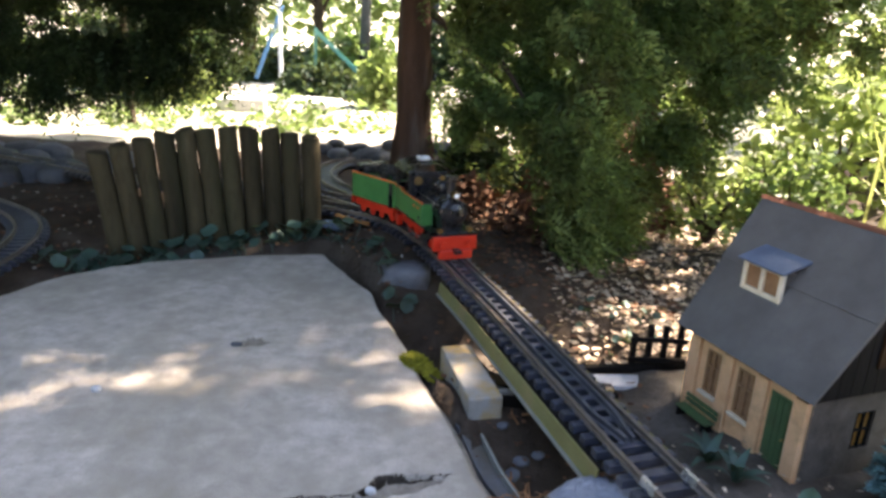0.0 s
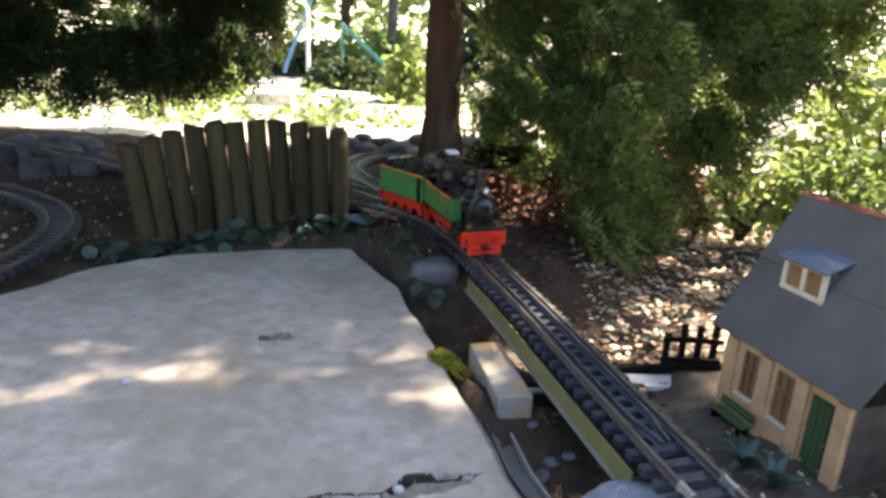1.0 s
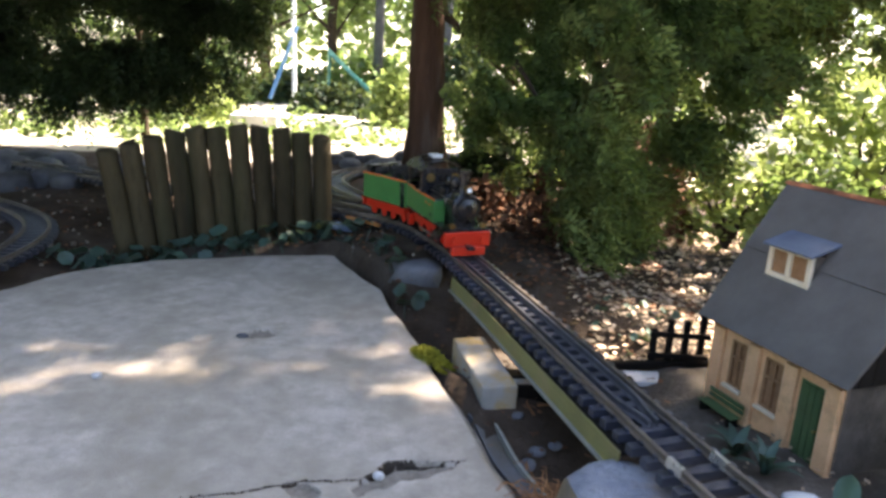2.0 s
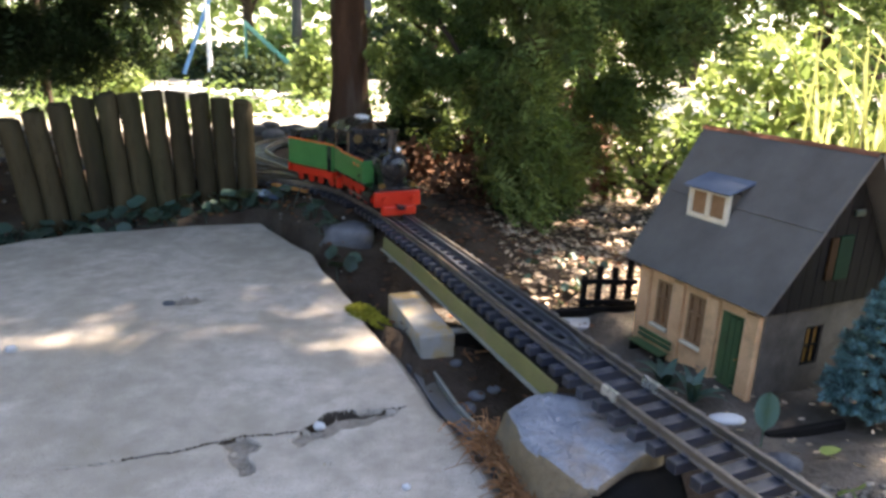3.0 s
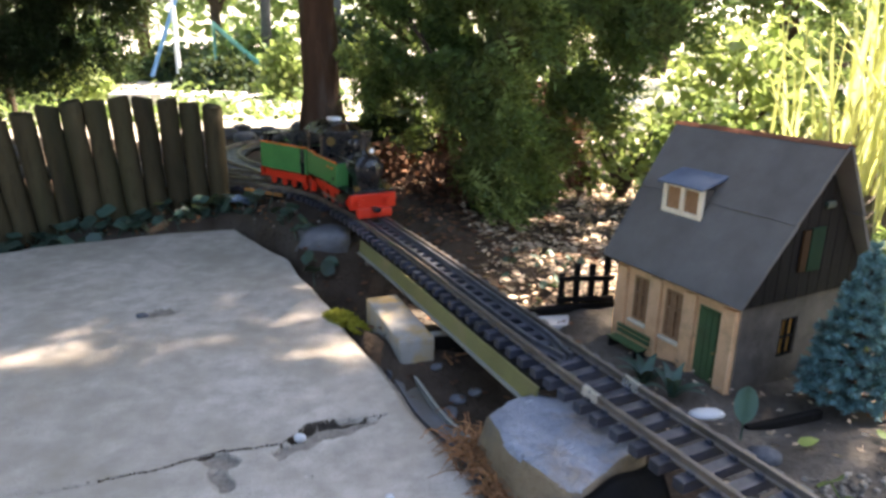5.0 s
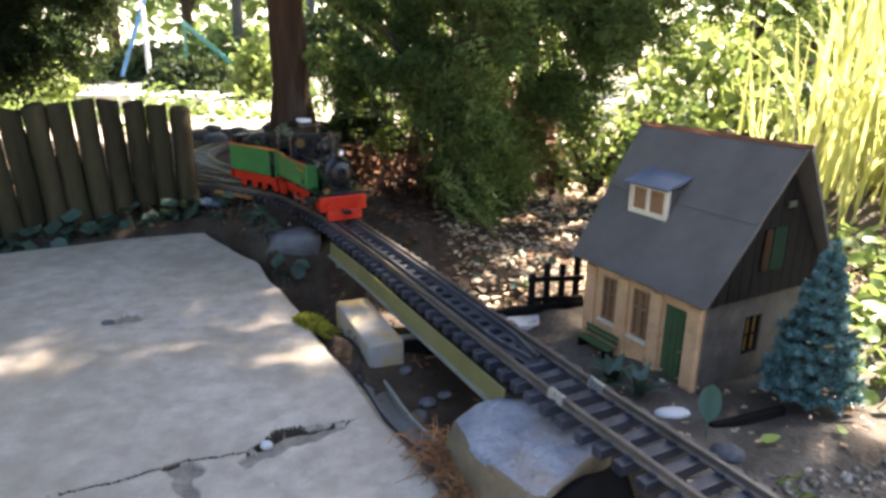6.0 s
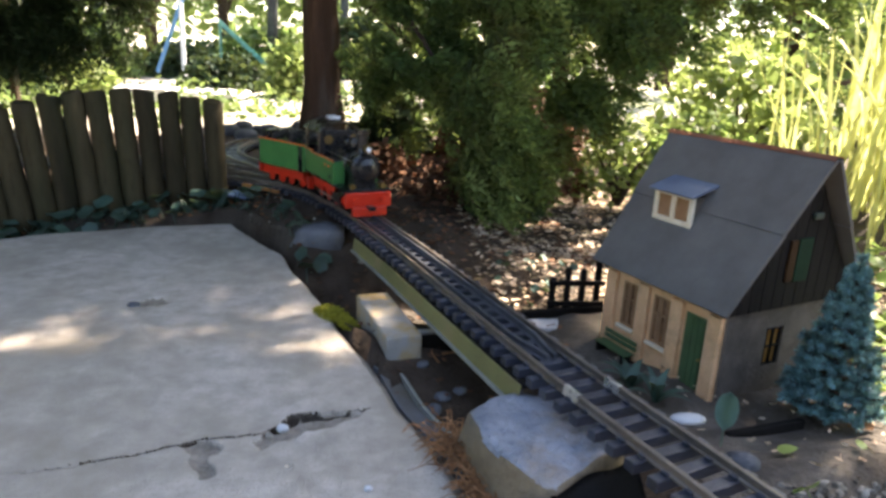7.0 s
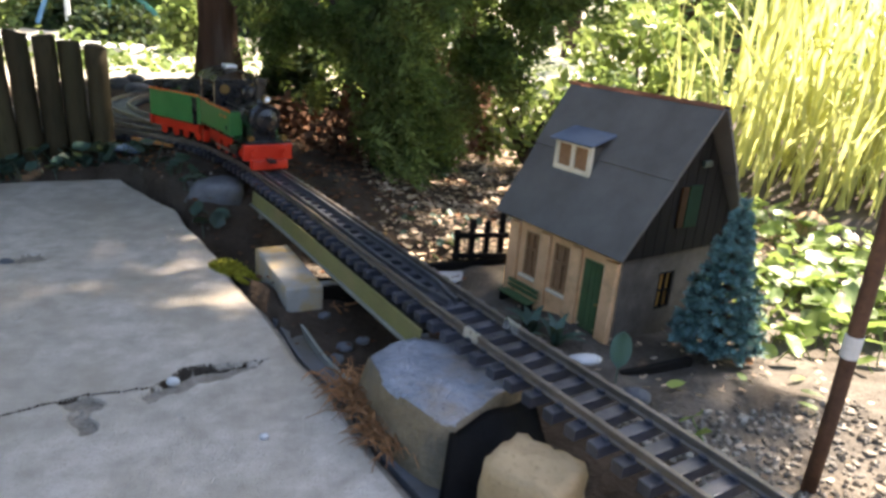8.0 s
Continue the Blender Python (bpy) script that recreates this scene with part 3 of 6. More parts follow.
def cut_stone():
    """A flat-topped pier stone under the near end of the bridge."""
    bm = bmesh.new()
    plan = [(0.112, 0.500), (0.134, 0.522), (0.164, 0.534), (0.207, 0.522), (0.234, 0.470), (0.238, 0.448), (0.222, 0.430), (0.192, 0.408), (0.165, 0.388), (0.150, 0.397), (0.134, 0.420), (0.119, 0.455)]
    mid = Vector((0.178, 0.462, 0))
    rings = []
    for z, k in ((-0.07, 1.2), (0.0, 1.10), (0.030, 1.03), (0.041, 1.0), (0.0445, 0.975), (0.046, 0.6), (0.0465, 0.3)):
        rings.append([bm.verts.new((mid.x + (x - mid.x) * k, mid.y + (y - mid.y) * k, z)) for x, y in plan])
    for r, q in zip(rings, rings[1:]):
        for i in range(len(plan)):
            bm.faces.new((r[i], r[(i + 1) % len(plan)], q[(i + 1) % len(plan)], q[i]))
    bm.faces.new(rings[-1])
    bm.faces.new(rings[0][::-1])
    bmesh.ops.subdivide_edges(bm, edges=bm.edges, cuts=2, use_grid_fill=True)
    bmesh.ops.recalc_face_normals(bm, faces=bm.faces)
    for v in bm.verts:
        v.co += Vector((noise.noise(v.co * 30), noise.noise(v.co * 30 + Vector((9, 0, 0))), 0.9 * noise.noise(v.co * 45))) * 0.0034 + Vector((0, 0, 0.0014 * noise.noise(v.co * 120)))
    me = to_mesh("pier_stone", bm, STONE_SKY, True)
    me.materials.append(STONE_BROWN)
    # only upward faces keep the painted sky blue, the sides are brown
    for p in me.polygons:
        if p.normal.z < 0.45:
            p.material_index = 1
    return tagged(new("pier_stone", me), "flat stone with tan sides, top painted blue for the sky, under the track", "stone")


cut_stone()
stone("boulder", (0.033, 0.036, 0.058), (0.213, 0.338, -0.006), STONE_TAN, "tan sandstone boulder beside the railway track", seed=2, square=0.8, yaw=38, rough=0.1)
stone("boulder", (0.030, 0.034, 0.05), (0.252, 0.288, -0.012), STONE_TAN, "tan sandstone boulder beside the railway track", seed=5, square=0.7, yaw=-10)
stone("boulder", (0.050, 0.036, 0.024), (-0.068, 1.135, 0.026), STONE_GREY, "grey flat stone among leaves at the bridge end", seed=7, square=0.95, yaw=-12, rough=0.34)
stone("pebble", (0.0042, 0.0036, 0.003), (0.024, 0.449, 0.002), PALE_BLOCK, "small white pebble on the concrete slab", "pebble", seed=1)
stone("pebble", (0.0062, 0.0045, 0.005), (-0.058, 0.546, 0.0005), PALE_BLOCK, "small white pebble in the slab crack", "pebble", seed=3)
stone("pebble", (0.007, 0.006, 0.005), (-0.427, 0.712, 0.003), PALE_BLOCK, "small white pebble on the concrete slab", "pebble", seed=4)
stone("pebble", (0.009, 0.006, 0.005), (-0.296, 0.862, 0.001), STONE_GREY, "small grey pebble in a pit of the slab", "pebble", seed=6)
stone("pebble", (0.020, 0.010, 0.005), (0.352, 0.552, 0.002), PALE_BLOCK, "flat white stone beside the railway track", "pebble", seed=8)


def liner():
    """A sheet of black pond liner pushed between the stones."""
    bm = bmesh.new()
    n, k = 16, 10
    g = [[None] * (k + 1) for _ in range(n + 1)]
    for i in range(n + 1):
        for j in range(k + 1):
            u, v = i / n, j / k
            x = 0.142 + 0.105 * u + (0.018 - 0.022 * u) * v
            y = 0.338 + 0.02 * u + (0.046 + 0.026 * u) * v
            z = -0.012 + 0.053 * v ** 0.8 + 0.003 * math.sin(9 * u + 4 * v)
            g[i][j] = bm.verts.new((x, y, z))
    for i in range(n):
        for j in range(k):
            bm.faces.new((g[i][j], g[i + 1][j], g[i + 1][j + 1], g[i][j + 1]))
    bmesh.ops.solidify(bm, geom=bm.faces[:], thickness=0.002)
    return tagged(new("pond_liner", to_mesh("pond_liner", bm, LINER, True)), "black pond liner tucked between stones under the track", "liner")


liner()
edge_pts = smooth_path([(float(slab_right(y)) + 0.002, y, 0) for y in (0.36, 0.45, 0.52, 0.60, 0.68, 0.715)], 0.012)
edging = empty("garden_edging", pose(0, 0, 0))
bm = sweep(bmesh.new(), [(p.x, p.y, 0.002 * math.sin(p.y * 40)) for p in edge_pts], [(-0.003, -0.007), (-0.026, -0.014), (-0.026, -0.08), (-0.003, -0.08)])
part("strip", bm, EDGING, edging)
bm = sweep(bmesh.new(), [(p.x, p.y, 0.002 * math.sin(p.y * 40 + 1)) for p in edge_pts], [(-0.0262, -0.008), (-0.0295, -0.008), (-0.0295, -0.08), (-0.0262, -0.08)])
part("rim", bm, ZINC, edging, "thin pale rim")
tagged(edging, "sloping grey edging strip with a pale rim along the slab", "edging")

# ---- log fence ----
LOG_TOPS = [(-0.693, 1.27, 0.196), (-0.655, 1.282, 0.212), (-0.612, 1.293, 0.224), (-0.571, 1.304, 0.236), (-0.535, 1.316, 0.243), (-0.497, 1.328, 0.245),
            (-0.456, 1.339, 0.250), (-0.415, 1.35, 0.249), (-0.374, 1.362, 0.245), (-0.336, 1.374, 0.238), (-0.294, 1.385, 0.230)]


def log_fence():
    root = empty("log_fence", pose(0, 0, 0))
    for i, top in enumerate(LOG_TOPS):
        f = i / 10
        foot = (-0.664 + 0.372 * f, 1.27 + 0.115 * f, -0.02)
        r = 0.0198
        bm = bmesh.new()
        a, b = Vector(foot), Vector(top)
        pts = [a.lerp(b, k / 8) + Vector((noise.noise(Vector((i, k * 0.6, 0))), noise.noise(Vector((i, 5, k * 0.6))), 0)) * 0.0025 for k in range(9)]
        pts += [b + (b - a).normalized() * 0.003]
        radii = [r * (1 + 0.06 * noise.noise(Vector((i * 2.3, k * 0.8, 3)))) for k in range(9)] + [r * 0.86]
        part("log_post", rod(bm, pts, radii, 18), LOG, root, smooth=True)
    for z in (0.05, 0.16):      # binding wire behind the logs
        bm = rod(bmesh.new(), [(LOG_TOPS[0][0] + 0.018, LOG_TOPS[0][1] + 0.019, z), (-0.285, 1.404, z)], 0.0015, 6)
        part("wire", bm, RUST, root)
    return tagged(root, "low curved fence of upright weathered round logs behind the slab", "log fence")


log_fence()

# ---- model house ----


def house():
    yaw = math.degrees(0.3697)
    root = empty("model_house", pose(0.4869, 0.7678, -0.03, 0, 0, yaw))
    # local: -y towards the camera along the ridge, -x towards the track
    ze, zr, s = 0.115, 0.288, 0.1196
    wx, wy = 0.106, 0.100
    t = 0.006

    def wall_with_holes(name, origin, right, width, height, holes, mat, gable=0.0, label=""):
        """A wall in a vertical plane, pierced by rectangular holes (x0, x1, z0, z1)."""
        xs_ = sorted({0.0, width, *[h[0] for h in holes], *[h[1] for h in holes]})
        zs_ = sorted({0.0, height, *[h[2] for h in holes], *[h[3] for h in holes]})
        out = Vector((right[1], -right[0], 0))
        bm = bmesh.new()
        for x0, x1 in zip(xs_, xs_[1:]):
            for z0, z1 in zip(zs_, zs_[1:]):
                mx, mz = (x0 + x1) / 2, (z0 + z1) / 2
                if any(h[0] < mx < h[1] and h[2] < mz < h[3] for h in holes):
                    continue
                q = [Vector(origin) + Vector(right) * a + Vector((0, 0, c)) for a, c in ((x0, z0), (x1, z0), (x1, z1), (x0, z1))]
                bm.faces.new([bm.verts.new(p) for p in q])
        if gable:
            q = [Vector(origin) + Vector(right) * a + Vector((0, 0, c)) for a, c in ((0, height), (width, height), (width / 2, gable))]
            bm.faces.new([bm.verts.new(p) for p in q])
        bmesh.ops.remove_doubles(bm, verts=bm.verts, dist=1e-5)
        g = bmesh.ops.extrude_face_region(bm, geom=bm.faces[:])
        for v in [e for e in g["geom"] if isinstance(e, bmesh.types.BMVert)]:
            v.co -= out * t
        bmesh.ops.recalc_face_normals(bm, faces=bm.faces)
        return part(name, bm, mat, root, label)

    # front wall towards the track; x along it runs from the far end to the near end
    fw = wall_with_holes("wall", (-wx, wy, -0.02), (0, -1, 0), 2 * wy, 0.14,
                         [(0.034, 0.060, 0.058, 0.120), (0.090, 0.120, 0.056, 0.120), (0.144, 0.178, 0.022, 0.118)], CREAM, label="cream plastered front wall")
    wall_with_holes("wall", (-wx + 0.001, -wy, -0.02), (1, 0, 0), 2 * wx - 0.002, 0.13, [(0.075, 0.105, 0.055, 0.105)], GABLE, label="grey rendered gable wall")
    wall_with_holes("wall", (wx - 0.001, wy, -0.02), (-1, 0, 0), 2 * wx - 0.002, 0.13, [], GABLE)
    wall_with_holes("wall", (wx, -wy, -0.02), (0, 1, 0), 2 * wy, 0.14, [], CREAM)

    def window(at_y, z0, z1, w):
        o = part("window", box(bmesh.new(), (0.0015, w, z1 - z0), (-wx + 0.0048, at_y, (z0 + z1) / 2)), CURTAIN, root, "brown casement window")
        for a in (-w / 2 + 0.002, w / 2 - 0.002, 0):
            part("upright", box(bmesh.new(), (0.004, 0.004, z1 - z0), (-wx + 0.002, at_y + a, (z0 + z1) / 2), 0.0006), CURTAIN, o)
        for z in (z0 + 0.002, z1 - 0.002, z0 + (z1 - z0) * 0.62):
            part("glazing_bar", box(bmesh.new(), (0.0036, w, 0.004), (-wx + 0.0022, at_y, z), 0.0006), CURTAIN, o)
        part("sill", box(bmesh.new(), (0.007, w + 0.006, 0.004), (-wx - 0.002, at_y, z0 - 0.002), 0.0008), PALE, o)
        return o

    window(wy - 0.047, 0.038, 0.100, 0.026)
    window(wy - 0.105, 0.036, 0.100, 0.030)
    for y in (wy - 0.014, wy - 0.075, wy - 0.132, wy - 0.1895):      # raised plaster piers
        part("pier", box(bmesh.new(), (0.006, 0.019, 0.128), (-wx - 0.0028, y, 0.044), 0.0015), CREAM, root, "raised cream plaster pier")
    door = part("door", box(bmesh.new(), (0.004, 0.034, 0.098), (-wx + 0.003, wy - 0.161, 0.049), 0.0006), GREEN_DOOR, root, "green painted plank door")
    for k in (-0.0085, 0.0, 0.0085):
        part("plank", box(bmesh.new(), (0.0022, 0.0072, 0.092), (-wx + 0.0005, wy - 0.161 + k, 0.048), 0.0006), GREEN_DOOR, door)
    part("handle", rod(bmesh.new(), [(-wx - 0.003, wy - 0.173, 0.045), (-wx + 0.001, wy - 0.173, 0.045)], 0.0016, 8), BRASS, door)
    # gable window with amber panes
    gw = part("window", box(bmesh.new(), (0.03, 0.0015, 0.05), (-wx + 0.09, -wy + 0.005, 0.060)), AMBER, root, "small gable window with amber panes")
    for a in (0.078, 0.090, 0.102):
        part("upright", box(bmesh.new(), (0.0018, 0.004, 0.05), (-wx + a, -wy + 0.002, 0.060), 0.0005), DARK_WOOD, gw)
    for z in (0.037, 0.060, 0.083):
        part("glazing_bar", box(bmesh.new(), (0.03, 0.0036, 0.0018), (-wx + 0.09, -wy + 0.0022, z), 0.0005), DARK_WOOD, gw)
    # boarded gable above
    for sgn in (-1, 1):
        y = sgn * (wy + 0.0015)
        z0 = 0.112
        half = s * (zr - z0) / (zr - ze) - 0.008
        n = 12
        for k in range(n):
            x0, x1 = -half + 2 * half * k / n, -half + 2 * half * (k + 1) / n - 0.001
            h0 = z0 + (zr - z0 - 0.012) * (1 - abs(x0) / half)
            h1 = z0 + (zr - z0 - 0.012) * (1 - abs(x1) / half)
            bm = bmesh.new()
            top = [bm.verts.new((x, y + d, z)) for d in (-0.003, 0.003) for x, z in ((x0, z0), (x1, z0), (x1, max(h1, z0 + 0.001)), (x0, max(h0, z0 + 0.001)))]
            a, b = top[:4], top[4:]
            bm.faces.new(a[::-1])
            bm.faces.new(b)
            for q in range(4):
                bm.faces.new((a[q], a[(q + 1) % 4], b[(q + 1) % 4], b[q]))
            bmesh.ops.recalc_face_normals(bm, faces=bm.faces)
            part("gable_board", bm, DARK_WOOD, root, "dark stained upright gable board")
    part("shutter", box(bmesh.new(), (0.024, 0.003, 0.052), (0.0, -wy - 0.006, 0.17), 0.0008), DARK_GREEN, root, "dark green gable shutter")
    part("shutter", box(bmesh.new(), (0.012, 0.003, 0.05), (-0.02, -wy - 0.006, 0.17), 0.0008), DARK_BROWN, root, "dark brown gable window")
    part("gable_lamp", box(bmesh.new(), (0.016, 0.004, 0.008), (0.012, -wy - 0.007, 0.222), 0.002), NAST, root, "pale green badge under the ridge")
    # roof slopes, each of two sheets of felt lapped in the middle
    for sgn in (-1, 1):
        for lo, hi, lift in ((0.0, 0.53, 0.0), (0.52, 1.0, 0.0015)):
            bm = bmesh.new()
            vs = []
            for d in (0.0, 0.004):
                for ends in ((-0.1126, -0.013), (0.1156, 0.006)):      # the ridge is a little longer than the eaves
                    for k in (lo, hi):
                        y = ends[0] + ends[1] * k
                        vs.append(bm.verts.new((sgn * (s * (1 - k) + (d + lift) * 0.82), y, ze + (zr - ze) * k + (d + lift) * 0.57)))
            a = [vs[0], vs[1], vs[3], vs[2]]
            b = [vs[4], vs[5], vs[7], vs[6]]
            bm.faces.new(a)
            bm.faces.new(b)
            for q in range(4):
                bm.faces.new((a[q], a[(q + 1) % 4], b[(q + 1) % 4], b[q]))
            bmesh.ops.recalc_face_normals(bm, faces=bm.faces)
            part("roof_sheet", bm, SLATE, root, "grey felt roof sheet")
    for k in range(9):      # ridge tiles
        y0 = -0.1256 + 0.2472 * k / 9
        bm = bmesh.new()
        ring = []
        for y, r in ((y0, 0.0078), (y0 + 0.2472 / 9 + 0.003, 0.0070)):
            ring.append([bm.verts.new((r * math.cos(a), y, zr + 0.001 + r * 0.62 * math.sin(a))) for a in np.linspace(0, math.pi, 7)])
        for a, b, c, d in zip(ring[0], ring[0][1:], ring[1][1:], ring[1]):
            bm.faces.new((a, b, c, d))
        bmesh.ops.solidify(bm, geom=bm.faces[:], thickness=0.0015)
        part("ridge_tile", bm, RIDGE, root, smooth=True)
    # dormer on the track side
    zb = ze + (zr - ze) * (1 - 0.0707 / s)
    y1, y0 = 0.0636, -0.0013
    yc, dw, dh = (y0 + y1) / 2, y1 - y0, 0.041
    x = -0.0735
    dm = part("dormer", box(bmesh.new(), (0.045, dw - 0.006, dh), (x + 0.0225 + 0.003, yc, zb + dh / 2 - 0.003), 0.0006), GABLE, root, "small dormer with grey cheeks")
    for a in (-dw / 2 + 0.003, 0, dw / 2 - 0.003):
        part("upright", box(bmesh.new(), (0.005, 0.0065, dh), (x, yc + a, zb + dh / 2), 0.0008), PALE, dm, "pale cream window upright")
    for z in (zb + 0.003, zb + dh - 0.003):
        part("glazing_bar", box(bmesh.new(), (0.0046, dw, 0.0065), (x + 0.0003, yc, z), 0.0008), PALE, dm, "pale cream window rail")
    part("pane", box(bmesh.new(), (0.002, dw - 0.004, dh - 0.004), (x + 0.0015, yc, zb + dh / 2)), CURTAIN, dm, "brown dormer pane")
    bm = bmesh.new()
    m = Matrix.Translation((x + 0.022, yc, zb + dh + 0.0085)) @ Euler((0, radians(-17), 0)).to_matrix().to_4x4()
    box(bm, (0.066, dw + 0.010, 0.003), (0, 0, 0), 0.0006, m)
    part("dormer_roof", bm, DORMER_ROOF, dm, "metal dormer roof with sky reflection in its blue-grey colour")
    return tagged(root, "model cottage with steep grey roof and cream walls beside track", "model house")


house()


def bench():
    root = empty("model_bench", pose(0.350, 0.765, -0.032, 0, 0, 21) @ Matrix.Diagonal((0.72, 0.80, 0.66, 1)))
    for k in range(3):
        part("slat", box(bmesh.new(), (0.007, 0.075, 0.003), (-0.008 + 0.008 * k, 0, 0.024), 0.0006), GREEN_DOOR, root)
    for k in range(2):
        part("slat", box(bmesh.new(), (0.003, 0.075, 0.008), (0.013, 0, 0.034 + 0.011 * k), 0.0006), GREEN_DOOR, root)
    for s in (-1, 1):
        part("leg", box(bmesh.new(), (0.024, 0.004, 0.024), (0, s * 0.03, 0.011), 0.0006), DARK_WOOD, root)
    return tagged(root, "small green model bench against the cottage wall", "model bench")


bench()


def lattice():
    root = empty("garden_fence", pose(0.336, 0.915, -0.045, 0, 0, 0))
    for k, h in enumerate((0.085, 0.10, 0.098, 0.11)):
        part("post", box(bmesh.new(), (0.009, 0.008, h), (-0.034 + 0.024 * k, 0.002 * k, h / 2 - 0.01), 0.0012), DARK_WOOD, root)
    for z in (0.035, 0.068):
        part("rail", box(bmesh.new(), (0.088, 0.005, 0.008), (0.002, -0.006, z), 0.0012), DARK_WOOD, root)
    return tagged(root, "small dark wooden model fence beside the cottage", "model fence")


lattice()
bm = box(bmesh.new(), (0.17, 0.035, 0.008), (0, 0, 0), 0.002)
tagged(new("plank", to_mesh("plank", bm, PALE_BLOCK)), "pale flat plank on the soil by the cottage", "plank").matrix_world = pose(0.285, 0.875, -0.033, 2, 3, 10)
bm = box(bmesh.new(), (0.20, 0.012, 0.012), (0, 0, 0), 0.002)
tagged(new("timber_strip", to_mesh("timber_strip", bm, DARK_WOOD)), "dark timber strip behind the pale plank", "timber").matrix_world = pose(0.295, 0.905, -0.024, 0, 0, 10)


def stake():
    root = empty("garden_stake", pose(0.450, 0.335, -0.02, 1, -1, 0))
    part("shaft", rod(bmesh.new(), [(0, 0, -0.02), (0.001, 0, 0.1), (-0.001, 0, 0.25), (0, 0, 0.42)], 0.0058, 12), RUST, root, smooth=True)
    part("tape", rod(bmesh.new(), [(0, 0, 0.138), (0, 0, 0.156)], 0.0064, 12), TAPE, root, "band of white tape")
    return tagged(root, "rusty steel garden stake with a band of white tape", "stake")


stake()

# ---- train ----


def wheel(root, x, y, z, r, mat):
    o = part("wheel", rod(bmesh.new(), [(x, y - 0.003, z), (x, y + 0.003, z)], r, 20), L_BLACK, root)
    part("hub", rod(bmesh.new(), [(x, y + math.copysign(0.002, y), z), (x, y + math.copysign(0.0042, y), z)], r * 0.72, 16), mat, o, "red wheel centre")
    return o


def buffers(root, x, sgn):
    for y in (-0.026, 0.026):
        bm = rod(bmesh.new(), [(x, y, 0.030), (x + sgn * 0.009, y, 0.030)], 0.0035, 10)
        rod(bm, [(x + sgn * 0.009, y, 0.030), (x + sgn * 0.0115, y, 0.030)], 0.0065, 14)
        part("buffer", bm, L_RED, root, "red buffer")


def engine(m):
    """x forward, y left, z up from the rail top."""
    root = empty("steam_locomotive", m)
    part("frame", box(bmesh.new(), (0.215, 0.052, 0.018), (-0.112, 0, 0.024), 0.001), L_RED, root, "red underframe")
    beam = part("buffer_beam", box(bmesh.new(), (0.008, 0.084, 0.026), (-0.006, 0, 0.029), 0.0015), L_RED, root, "bright red front buffer beam")
    part("coupling", box(bmesh.new(), (0.02, 0.012, 0.006), (0.008, 0, 0.017), 0.001), L_BLACK, beam)
    bm = bmesh.new()
    box(bm, (0.012, 0.062, 0.016), (0.0, 0, 0.010), 0.002)
    part("rail_guard", bm, L_RED, root, "red rail guard below the buffer beam")
    buffers(root, -0.002, 1)
    part("running_board", box(bmesh.new(), (0.218, 0.084, 0.003), (-0.113, 0, 0.0445), 0.0006), L_BLACK, root)
    for s in (-1, 1):
        tank = part("side_tank", box(bmesh.new(), (0.118, 0.022, 0.040), (-0.122, s * 0.031, 0.066), 0.0012), L_GREEN, root, "green side tank")
        for z, h in ((0.0865, 0.0025),):
            part("lining", box(bmesh.new(), (0.119, 0.0025, h), (-0.122, s * 0.0413, z), 0.0004), L_STRIPE, tank, "orange-red lining strip")
            part("tank_lid", box(bmesh.new(), (0.117, 0.0195, 0.002), (-0.122, s * 0.0298, z + 0.0003), 0.0004), L_BLACK, tank, "black tank lid")
        for x in (-0.085, -0.105):
            part("badge", box(bmesh.new(), (0.008, 0.001, 0.004), (x, s * 0.0424, 0.075)), L_STRIPE, tank)
        part("cover", rod(bmesh.new(), [(-0.08, s * 0.0415, 0.057), (-0.08, s * 0.0432, 0.057)], 0.004, 10), L_BLACK, tank)
        part("valance", box(bmesh.new(), (0.11, 0.003, 0.014), (-0.12, s * 0.037, 0.037), 0.0008), L_RED, root, "red valance")
        cyl = part("cylinder", rod(bmesh.new(), [(-0.058, s * 0.034, 0.026), (-0.022, s * 0.034, 0.026)], 0.0115, 16), L_BLACK, root)
        part("cylinder_cover", rod(bmesh.new(), [(-0.022, s * 0.034, 0.026), (-0.0195, s * 0.034, 0.026)], 0.009, 14), L_RED, cyl, "red cylinder cover")
        for x in (-0.085, -0.125, -0.165):
            wheel(root, x, s * 0.0235, 0.0165, 0.0165, L_RED)
        part("coupling_rod", box(bmesh.new(), (0.088, 0.002, 0.004), (-0.125, s * 0.031, 0.014), 0.0005), STEEL, root, "dull steel coupling rod")
        part("connecting_rod", box(bmesh.new(), (0.07, 0.002, 0.003), (-0.09, s * 0.0335, 0.021), 0.0005, Euler((0, radians(5), 0)).to_matrix().to_4x4()), STEEL, root, "dull steel connecting rod")
        part("cab_step", box(bmesh.new(), (0.014, 0.010, 0.022), (-0.195, s * 0.040, 0.024), 0.001), L_RED, root, "red cab step")
    boiler = part("boiler", rod(bmesh.new(), [(-0.135, 0, 0.083), (-0.045, 0, 0.083)], 0.0235, 28), L_BLACK, root, smooth=True)
    sb = part("smokebox", rod(bmesh.new(), [(-0.047, 0, 0.081), (-0.016, 0, 0.081), (-0.012, 0, 0.081)], [0.0262, 0.0262, 0.022], 28), L_BLACK, root)
    part("saddle", box(bmesh.new(), (0.03, 0.04, 0.025), (-0.032, 0, 0.056), 0.002), L_BLACK, root)
    door = part("smokebox_door", rod(bmesh.new(), [(-0.012, 0, 0.081), (-0.008, 0, 0.081), (-0.005, 0, 0.081)], [0.019, 0.017, 0.008], 24), L_BLACK, sb)
